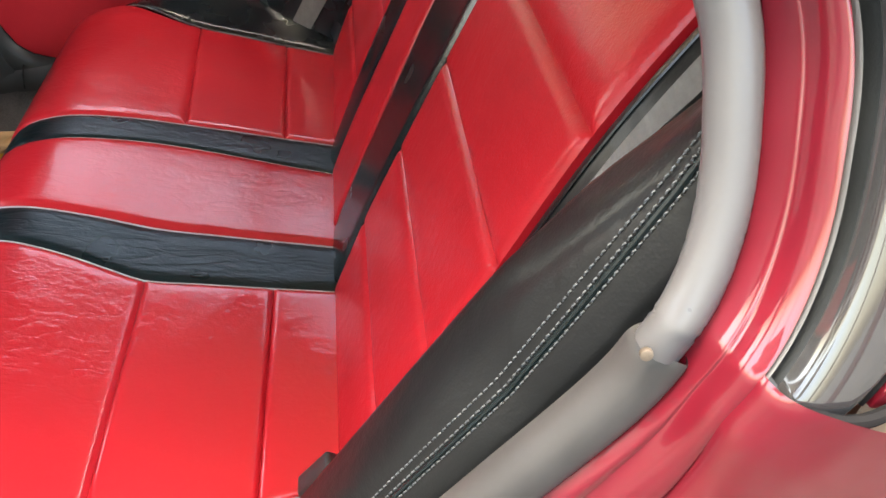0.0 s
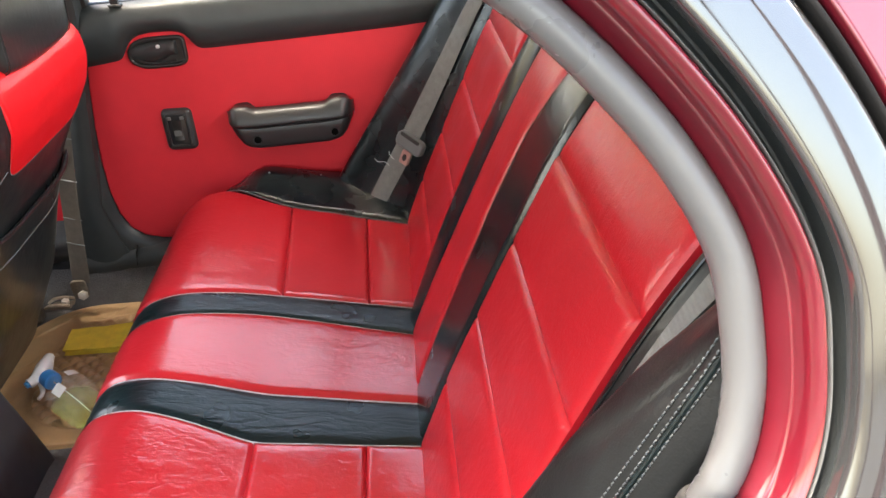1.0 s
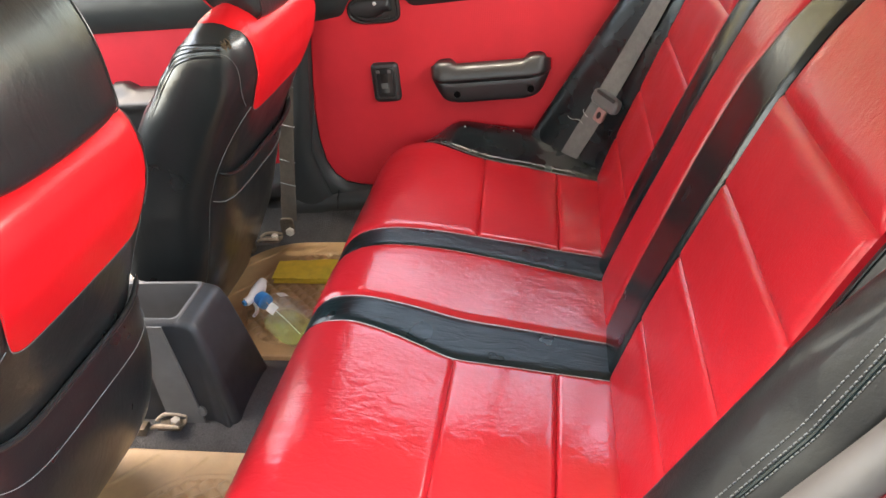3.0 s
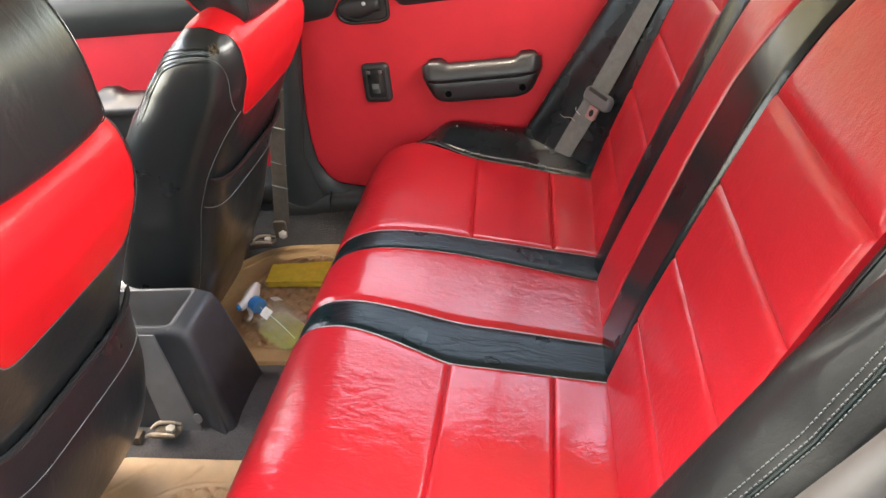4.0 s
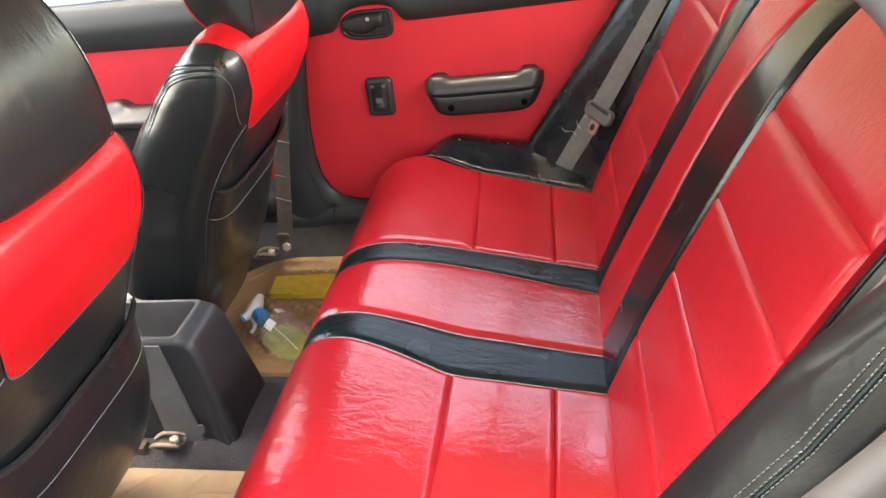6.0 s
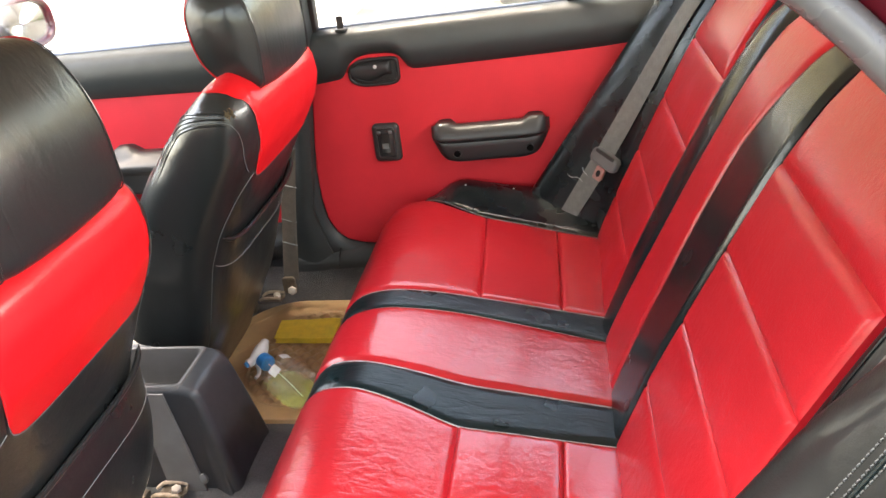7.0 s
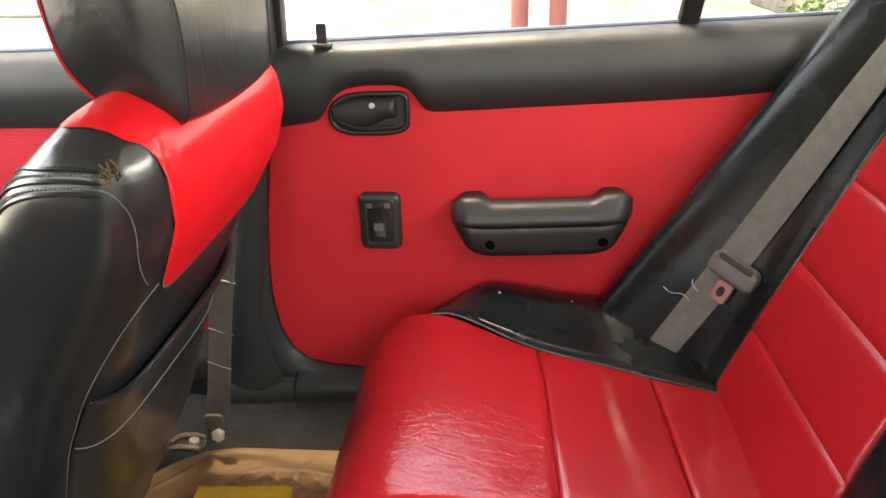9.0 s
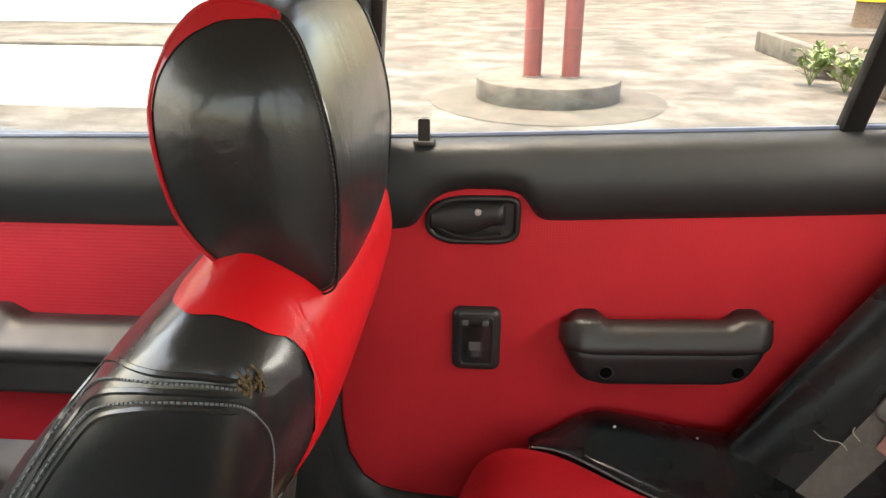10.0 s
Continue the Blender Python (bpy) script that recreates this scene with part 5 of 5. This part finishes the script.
# ---- front seats ----
SEAT_Y = 0.355
REAR = [(0.27, -1.115), (0.45, -1.030), (0.626, -0.974), (0.684, -0.945), (0.767, -0.895), (0.80, -0.872), (0.85, -0.840), (0.90, -0.824), (0.94, -0.828), (0.97, -0.852), (0.985, -0.880)]
THICK = [(0.27, 0.20), (0.60, 0.220), (0.81, 0.218), (0.87, 0.196), (0.916, 0.163), (0.945, 0.122), (0.965, 0.082), (0.978, 0.046), (0.985, 0.010)]
HALF = [(0.27, 0.205), (0.45, 0.220), (0.60, 0.226), (0.86, 0.230), (0.91, 0.230), (0.945, 0.222), (0.965, 0.200), (0.978, 0.162), (0.985, 0.11)]


def seat_height(z):
    return (z - 0.27) / 0.715


def plan(z, cs):
    """How boxy the seat back is in plan: round in front, rounder towards its shoulders."""
    return 0.70 if cs < 0 else 0.45 + 0.30 * min(1.0, max(0.0, (z - 0.86) / 0.09))


def seat_point(phi, v, grow=0.0):
    """The seat back: phi runs round it (0 rear, 90 degrees towards the middle of the car for the right seat), v from foot to top."""
    z = 0.27 + 0.715 * min(max(v, 0.0), 1.0)
    rear, thick, half = smooth_table(REAR, z, 0.012), smooth_table(THICK, z, 0.010), smooth_table(HALF, z, 0.010)
    cs, sn = math.cos(phi), math.sin(phi)
    a = math.copysign(abs(cs) ** plan(z, cs), cs) * (thick / 2 + grow)
    b = math.copysign(abs(sn) ** 0.40, sn) * (half + grow)
    if cs > 0:
        a += 0.012 * cs * math.cos(sn * 1.3) * math.sin(math.pi * min(1, v * 1.1))
    return Vector((rear - thick / 2 + a, SEAT_Y - b, z + grow * 0.6 * max(0.0, v - 0.9) * 10))


def side_at(x, z, sg=1):
    """phi and v of the place (x, z) on the flank of the seat back."""
    rear, thick = smooth_table(REAR, z, 0.012), smooth_table(THICK, z, 0.010)
    a = max(-0.999, min(0.999, (x - rear + thick / 2) / (thick / 2)))
    c = math.copysign(abs(a) ** (1 / plan(z, a)), a)
    return sg * math.acos(c), seat_height(z)


def yoke(phi):
    """Height at which the red yoke begins, round the seat back."""
    a = abs((phi + math.pi) % (2 * math.pi) - math.pi)      # 0 rear .. pi front
    z = smooth_table([(-0.1, 0.787), (0.28, 0.789), (0.42, 0.800), (0.50, 0.835), (0.53, 0.885), (0.58, 0.924), (0.73, 0.948), (1.2, 0.962), (1.57, 0.966), (2.2, 0.964), (3.2, 0.953)], a, 0.06)
    return seat_height(z)


def seat_band(f0, f1, nphi, nv, p0=0.0, p1=2 * math.pi, grow=0.0, loop=True):
    def f(u, v):
        phi = p0 + (p1 - p0) * u
        return seat_point(phi, f0(phi) + (f1(phi) - f0(phi)) * v, grow(v) * (0.5 + 0.5 * math.sin(math.pi * u) ** 0.5) if callable(grow) else grow)
    return grid(f, nphi, nv, loop, False)


def seat_line(pairs, r, steps=40, grow=0.001):
    return tube([seat_point(*spline([(a, b, 0) for a, b in pairs], k / steps)[:2], grow) for k in range(steps + 1)], r, 6)


def front_seat(at, bulge=0.0, foot_v=0.0, lift=(0.0, 0.0)):
    """One front seat; bulge fills its map pocket, foot_v is where the back cover ends below, lift moves its headrest back and up."""
    s = thing("bucket_seat", at, "red and black vinyl front car seat seen from behind", "car seat", "front seats")
    part("back_cover", seat_band(lambda p: foot_v, yoke, 96, 60), seat_vinyl, s, "black vinyl seat back cover")
    part("yoke", seat_band(yoke, lambda p: 1.0, 96, 26, grow=0.0012), red_yoke, s, "red vinyl upper yoke")
    part("yoke_seam", seat_band(lambda p: yoke(p) - 0.0022, lambda p: yoke(p) + 0.0008, 60, 2, -0.62, 0.62, 0.0022, False), thread_mid, s, "pale seam under the red yoke")
    # map pocket panel on the back, with a curved mouth
    mouth = lambda p: seat_height(0.665 + 0.030 * (abs(p) / 0.8) ** 2)
    pk = part("map_pocket", seat_band(lambda p: max(0.10, foot_v - 0.02), mouth, 40, 24, -0.76, 0.76, lambda v: 0.003 + 0.006 * v * v + bulge * math.sin(math.pi * (0.12 + 0.88 * v)) ** 0.8, False), seat_vinyl, s, "black vinyl map pocket")
    part("pocket_hem", tube([seat_point(-0.76 + 1.52 * k / 40, mouth(-0.76 + 1.52 * k / 40), 0.0098) for k in range(41)], lambda q: 0.0008 + 0.0040 * min(1.0, 12 * min(q, 1 - q)), 8), seat_vinyl, pk)
    part("stitching", tube([seat_point(-0.74 + 1.48 * k / 40, mouth(-0.74 + 1.48 * k / 40) - 0.085, 0.0012 + (0.0064 + 0.70 * bulge) * (0.5 + 0.5 * math.sin(math.pi * (0.013 + 0.974 * k / 40)) ** 0.5)) for k in range(41)], 0.0006, 5), thread_dark, pk, "grey stitching")
    for sg in (1, -1):
        part("side_seam", seat_line([(sg * a, seat_height(b)) for a, b in ((0.46, 0.806), (0.56, 0.790), (0.70, 0.750), (0.78, 0.705), (0.78, 0.640), (0.76, 0.50), (0.76, max(0.34, 0.27 + 0.715 * foot_v)))], 0.0007), thread_mid, s, "grey stitched seam")
        arc = [(-1.050, 0.812), (-1.012, 0.867), (-0.976, 0.908), (-0.939, 0.926), (-0.897, 0.930), (-0.866, 0.926), (-0.851, 0.908), (-0.848, 0.885), (-0.854, 0.850), (-0.866, 0.812)]
        def flank(k, off, last):
            q, d = spline([(x, 0, z) for x, z in arc[:last + 1]], k), spline([(x, 0, z) for x, z in arc[:last + 1]], min(1.0, k + 0.01)) - spline([(x, 0, z) for x, z in arc[:last + 1]], max(0.0, k - 0.01))
            d.normalize()
            return q + Vector((-d.z, 0, d.x)) * off
        for off, last, count in ((-0.007, 9, 96), (0.004, 5, 64)):
            bm = bmesh.new()
            for k in range(count):
                r = 0.0010 if k < count * 0.62 or last < 9 else 0.0006
                tube([seat_point(*side_at(q.x, q.z, sg), 0.0014) for q in (flank((k + g) / count, off, last) for g in (0, 0.33, 0.66))], r, 5, bm)
            ob = part("stitching", bm, thread_mid, s, "grey double stitching")
            ob["kind"] = "stuff"
        for off in (-0.0120, -0.0015, 0.0085):
            part("cord", tube([seat_point(*side_at(q.x, q.z, sg), -0.0008) for q in (flank(k / 40, off, 5) for k in range(41))], lambda k: 0.0006 + 0.0020 * min(1.0, 8 * min(k, 1 - k)), 6), seat_vinyl, s)
    part("seat_base", box((-1.56, SEAT_Y - 0.235, 0.33), (-1.10, SEAT_Y + 0.235, 0.47), 0.05, 4), seat_vinyl, s, "black vinyl seat base")
    # headrest
    hp = [(-0.831, 0.952), (-0.823, 0.990), (-0.822, 1.045), (-0.833, 1.100), (-0.854, 1.141), (-0.898, 1.150), (-0.926, 1.130), (-0.945, 1.092), (-0.947, 1.050), (-0.937, 1.003), (-0.911, 0.970), (-0.874, 0.952)]
    hp = [(a + lift[0], b + lift[1]) for a, b in hp]
    hc = Vector((-0.885 + lift[0], 0, 1.050 + lift[1]))

    def ring(u):
        m = len(hp)
        i = int(u * m) % m
        f = u * m - int(u * m)
        q = [Vector((hp[(i + d) % m][0], 0, hp[(i + d) % m][1])) for d in (-1, 0, 1, 2)]
        return 0.5 * ((2 * q[1]) + (q[2] - q[0]) * f + (2 * q[0] - 5 * q[1] + 4 * q[2] - q[3]) * f * f + (3 * q[1] - q[0] - 3 * q[2] + q[3]) * f ** 3)

    def wrap(u0, u1):
        def f(u, v):
            q = ring(u0 + (u1 - u0) * u)
            w = 2 * v - 1
            k = 1.0 + 0.05 * (1 - w * w) - 0.03 * w ** 8
            p = hc + (q - hc) * k
            return Vector((p.x, SEAT_Y + 0.128 * w * (1 - 0.10 * max(0.0, (p.z - 1.06) / 0.09) ** 2), p.z))
        return grid(f, 44, 24)
    hr = part("headrest", wrap(-0.04, 0.452), seat_vinyl, s, "black vinyl headrest")
    part("front_cover", wrap(0.450, 0.962), red_vinyl, hr, "red vinyl headrest front")
    for sg in (1, -1):
        part("side_panel", grid(lambda u, v: (lambda q: Vector((q.x, SEAT_Y + sg * ((0.128 + 0.016 * (1 - v ** 2.2)) * (1 - 0.10 * max(0.0, (q.z - 1.06) / 0.09) ** 2)), q.z)))(hc + (ring(u) - hc) * (0.002 + 0.965 * v)), 60, 12, True), seat_vinyl, hr, "black vinyl headrest side")
        def red_edge(u, v):
            k = 0.335 + 0.565 * u
            wide = lerp_table([(0.335, 0.03), (0.38, 0.10), (0.44, 0.13), (0.50, 0.08), (0.56, 0.035), (0.68, 0.025), (0.90, 0.02)], k)
            a = 0.975 - wide * v
            q = hc + (ring(k) - hc) * a
            return Vector((q.x, SEAT_Y + sg * (0.0012 + (0.128 + 0.016 * (1 - (a / 0.965) ** 2.2 if a < 0.965 else 0)) * (1 - 0.10 * max(0.0, (q.z - 1.06) / 0.09) ** 2)), q.z))
        part("front_edge", grid(red_edge, 40, 5), red_vinyl, hr, "red vinyl front edge")
        part("piping", tube([(lambda q: Vector((q.x, SEAT_Y + sg * 0.1285 * (1 - 0.10 * max(0.0, (q.z - 1.06) / 0.09) ** 2), q.z)))(hc + (ring(0.34 + 0.57 * k / 40) - hc) * 0.975) for k in range(41)], 0.0018, 6), red_vinyl, hr, "red piping")
        part("seam", tube([(lambda q: Vector((q.x, SEAT_Y + sg * 0.1285 * (1 - 0.10 * max(0.0, (q.z - 1.06) / 0.09) ** 2), q.z)))(hc + (ring(-0.06 + 0.395 * k / 40) - hc) * 0.985) for k in range(41)], 0.0010, 6), seat_vinyl, hr)
        bm = bmesh.new()
        for k in range(70):
            row = [hc + (ring(-0.05 + 0.40 * (k + g) / 70) - hc) * 0.945 for g in (0.0, 0.3, 0.6)]
            tube([Vector((q.x, SEAT_Y + sg * (0.1300 if g else 0.1296) * (1 - 0.10 * max(0.0, (q.z - 1.06) / 0.09) ** 2), q.z)) for g, q in enumerate(row)], 0.0007, 5, bm)
        ob = part("stitching", bm, thread_black, hr, "dark stitching")
        ob["kind"] = "stuff"
    return s


seat = front_seat((-1.1, SEAT_Y, 0.25))
near_seat = front_seat((-1.1, SEAT_Y, 0.25), 0.030, 0.235, (0.018, 0.012))
frayed = bmesh.new()
for a0, a1, v0, v1, g in ((0.74, 0.82, 0.26, 0.36, 0.020), (0.72, 0.70, 0.27, 0.33, 0.024), (0.76, 0.90, 0.25, 0.28, 0.016), (0.70, 0.78, 0.30, 0.40, 0.018)):
    tube([seat_point(a0, v0, g), seat_point((a0 + a1) / 2, (v0 + v1) / 2, g + 0.004), seat_point(a1, v1, g * 0.6)], 0.0010, 5, frayed, 8)
part("frayed_edge", frayed, thread, near_seat, "frayed pale edge of the pocket")
near_seat.matrix_world = pose(-1.064, -SEAT_Y + 0.001, 0.229, 0, -5, 0) @ Matrix.Diagonal((1, 0.88, 1, 1))
# torn cover on the right seat's shoulder
tearbm = bmesh.new()
rng = random.Random(4)
for k in range(16):
    a, b = side_at(-0.862 + rng.uniform(-0.008, 0.005), 0.936 + rng.uniform(-0.006, 0.004))
    tube([seat_point(a, b, 0.0), seat_point(a + rng.uniform(-0.03, 0.03), b + rng.uniform(-0.006, 0.006), 0.005), seat_point(a + rng.uniform(-0.05, 0.05), b + rng.uniform(-0.01, 0.01), 0.001)], 0.0010, 5, tearbm, 5)
part("torn_foam", tearbm, solid("exposed foam", (0.075, 0.052, 0.026), 0.95), seat, "torn patch with brown foam")
tape_film = solid("clear film", (0.45, 0.52, 0.55), 0.12, 0.0, 0.1, 30.0, 0.1)
tape_film.node_tree.nodes["Principled BSDF"].inputs["Alpha"].default_value = 0.06
part("clear_tape", grid(lambda u, v: seat_point(*side_at(-0.858 + 0.018 * u, 0.924 + 0.026 * v), 0.003 + 0.003 * math.sin(6 * u + 4 * v) * math.cos(9 * v)), 14, 14), tape_film, seat, "shiny clear tape over the tear")

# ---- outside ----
single("ground", grid(lambda u, v: Vector((-400 + 800 * u, -400 + 800 * v, 0.0)), 40, 40), concrete, "weathered concrete yard with stains and painted sun patches and shade", "ground", kind="structure")
PX, PY = -0.27, 6.12
pl = thing("post_plinth", (PX, PY, 0), "round stained cement plinth on a cement apron", "plinth")
part("apron", grid(lambda u, v: Vector((PX + (0.02 + 0.98 * u) * 1.0 * math.cos(2 * math.pi * v) * (1 + 0.03 * math.sin(6 * math.pi * v)), PY + (0.02 + 0.98 * u) * 1.0 * math.sin(2 * math.pi * v), 0.03 * (1 - u ** 8) + 0.004)), 14, 48, False, True), apron_mat, pl, "low stained cement apron")
part("drum", disc((PX, PY, 0.0), (0, 0, 1), 0.60, 0.20, 64, 0.02), plinth_mat, pl, "round cement drum")
for x in (PX - 0.135, PX + 0.185):
    po = thing("post", (x, PY, 0.20), "red-brown painted steel post on the cement plinth", "post", "steel posts")
    part("pole", disc((x, PY, 0.19), (0, 0, 1), 0.075, 3.2, 28), post_paint, po)
    part("weld_foot", disc((x, PY, 0.198), (0, 0, 1), 0.088, 0.012, 28, 0.003), plinth_mat, po)
bed = thing("planting_bed", (4.6, 9.4, 0), "raised cement planting bed with soil and weeds", "planter")
for lo, hi in (((2.62, 6.2, 0), (2.77, 9.75, 0.24)), ((2.62, 9.75, 0), (9.0, 9.9, 0.24)), ((2.77, 6.2, 0), (9.0, 6.35, 0.24))):
    part("kerb", box(lo, hi, 0.015), plinth_mat, bed, "stained cement kerb")
part("soil", grid(lambda u, v: Vector((2.76 + 6.3 * u, 6.34 + 3.42 * v, 0.20 + 0.05 * noise.noise(Vector((u * 12, v * 12, 0))))), 40, 40), soil, bed, "brown soil with litter")
rng = random.Random(11)
for px, py, ps in ((2.28, 7.15, 0.26), (2.44, 6.75, 0.26), (2.40, 6.25, 0.22), (2.46, 5.75, 0.26), (2.5, 7.6, 0.16)):
    pt = thing("weed", (px, py, 0.0), "low green leafy weed by the cement kerb", "plant", "weeds by the kerb")
    st = bmesh.new()
    lv = bmesh.new()
    for k in range(12):
        az = rng.uniform(0, 2 * math.pi)
        tip = Vector((px + ps * 0.8 * math.cos(az) * rng.uniform(0.3, 1), py + ps * 0.8 * math.sin(az) * rng.uniform(0.3, 1), 0.05 + ps * rng.uniform(0.5, 1.2)))
        base = Vector((px, py, -0.01))
        tube([base, base.lerp(tip, 0.6) + Vector((0, 0, 0.05)), tip], 0.004, 5, st, 5)
        for q in range(9):
            c = base.lerp(tip, rng.uniform(0.45, 1.05)) + Vector((rng.uniform(-.04, .04), rng.uniform(-.04, .04), rng.uniform(0, .05)))
            d = Vector((rng.uniform(-1, 1), rng.uniform(-1, 1), rng.uniform(-0.2, 0.7))).normalized()
            w = d.cross(Vector((0.2, 0.3, 1))).normalized() * 0.025
            a0 = lv.verts.new(c)
            a1 = lv.verts.new(c + d * 0.045 + w)
            a2 = lv.verts.new(c + d * 0.10 + Vector((0, 0, -0.01)))
            a3 = lv.verts.new(c + d * 0.045 - w)
            lv.faces.new((a0, a1, a2, a3))
    part("stems", st, leaf_green, pt)
    part("leaves", lv, leaf_green, pt, "green leaves")
tk = thing("tree", (5.7, 13.4, 0), "broad green tree with a yellow painted band round its trunk", "tree")
part("trunk", tube([(5.7, 13.4, -0.05), (5.7, 13.4, 0.35), (5.72, 13.4, 2.5), (5.8, 13.5, 5.0)], lambda k: 0.38 - 0.12 * k + 0.10 * math.exp(-k * 30), 18, None, 24), bark, tk)
part("painted_band", disc((5.7, 13.4, 0.42), (0.005, 0, 1), 0.385, 0.9, 24), yellow_paint, tk, "yellow painted band")
rng = random.Random(5)
limbs, crown = bmesh.new(), bmesh.new()
for k in range(9):
    az, reach = 2 * math.pi * k / 9 + rng.uniform(-0.3, 0.3), rng.uniform(1.2, 2.6)
    a = Vector((5.75, 13.45, rng.uniform(3.4, 4.9)))
    tip = a + Vector((reach * math.cos(az), reach * math.sin(az), rng.uniform(0.8, 2.4)))
    tube([a, a.lerp(tip, 0.5) + Vector((0, 0, -0.15)), tip], lambda q: 0.10 - 0.075 * q, 8, limbs, 8)
    for j in range(150):
        c = a.lerp(tip, rng.uniform(0.45, 1.15)) + Vector((rng.gauss(0, 0.42), rng.gauss(0, 0.42), rng.gauss(0.1, 0.34)))
        d = Vector((rng.uniform(-1, 1), rng.uniform(-1, 1), rng.uniform(-0.7, 0.4))).normalized() * rng.uniform(0.12, 0.22)
        w = d.cross(Vector((0.2, 0.3, 1))).normalized() * 0.05
        crown.faces.new([crown.verts.new(c + q) for q in (Vector(), d * 0.5 + w, d, d * 0.5 - w)])
part("limbs", limbs, bark, tk)
part("crown", crown, leaf_green, tk, "loose crown of green leaves")
single("wall_white", box((-14.0, 12.6, 0), (-2.75, 12.9, 1.9), 0.02), white_wall, "whitewashed yard wall in full sun", "wall", kind="structure")
# Unseen house, added so that far-window reflections turn warm instead of sky-white.
house = thing("house", (-14.0, 28.0, 0), "unseen plain ochre house added to warm the vinyl's reflections", "house", kind="structure")
part("wall", box((-34.0, 23.0, 0), (6.0, 34.0, 10.2), 0.03), ochre_wall, house)
part("roof", grid(lambda u, v: Vector((-35.0 + 42.0 * u, 22.0 + 13.0 * v, 10.22 + 2.8 * (1 - abs(2 * v - 1)))), 4, 12), roof_tile, house, "brown tiled roof", smooth=False)
# The drive's glare in the sun is put into this pale colour.
sunbright = solid("pale lime concrete", (0.60, 0.58, 0.53), 0.9, 0.0, 0.08, 3.0)
single("pavement", slab([(-2.22, 5.5), (-2.62, 12.55), (-4.6, 12.55), (-4.6, 9.2), (-40, 9.2), (-40, 5.5)], lambda a, b, h: Vector((a, b, h)), 0.02, 0.004), sunbright, "pale concrete drive, overexposed sunlight put into its colour", "pavement", kind="structure", smooth=False)
single("kerb_line", box((-30, 9.22, 0), (-4.62, 9.40, 0.06), 0.01), plinth_mat, "low cement kerb across the yard", "kerb", kind="structure")
# Roof slab added out of view to hold back high sky beside the car.
porch = thing("sky_blocker", (-0.5, -3.0, 0), "unseen added roof slab that blocks near-side sky light", "porch", kind="structure")
part("blocker_slab", box((-6.0, -4.6, 2.55), (0.8, -1.75, 2.67), 0.01), white_wall, porch)
for x in (-5.8, 0.6):
    for y in (-4.5, -1.9):
        part("post", disc((x, y, 0.0), (0, 0, 1), 0.06, 2.56, 16), post_paint, porch)
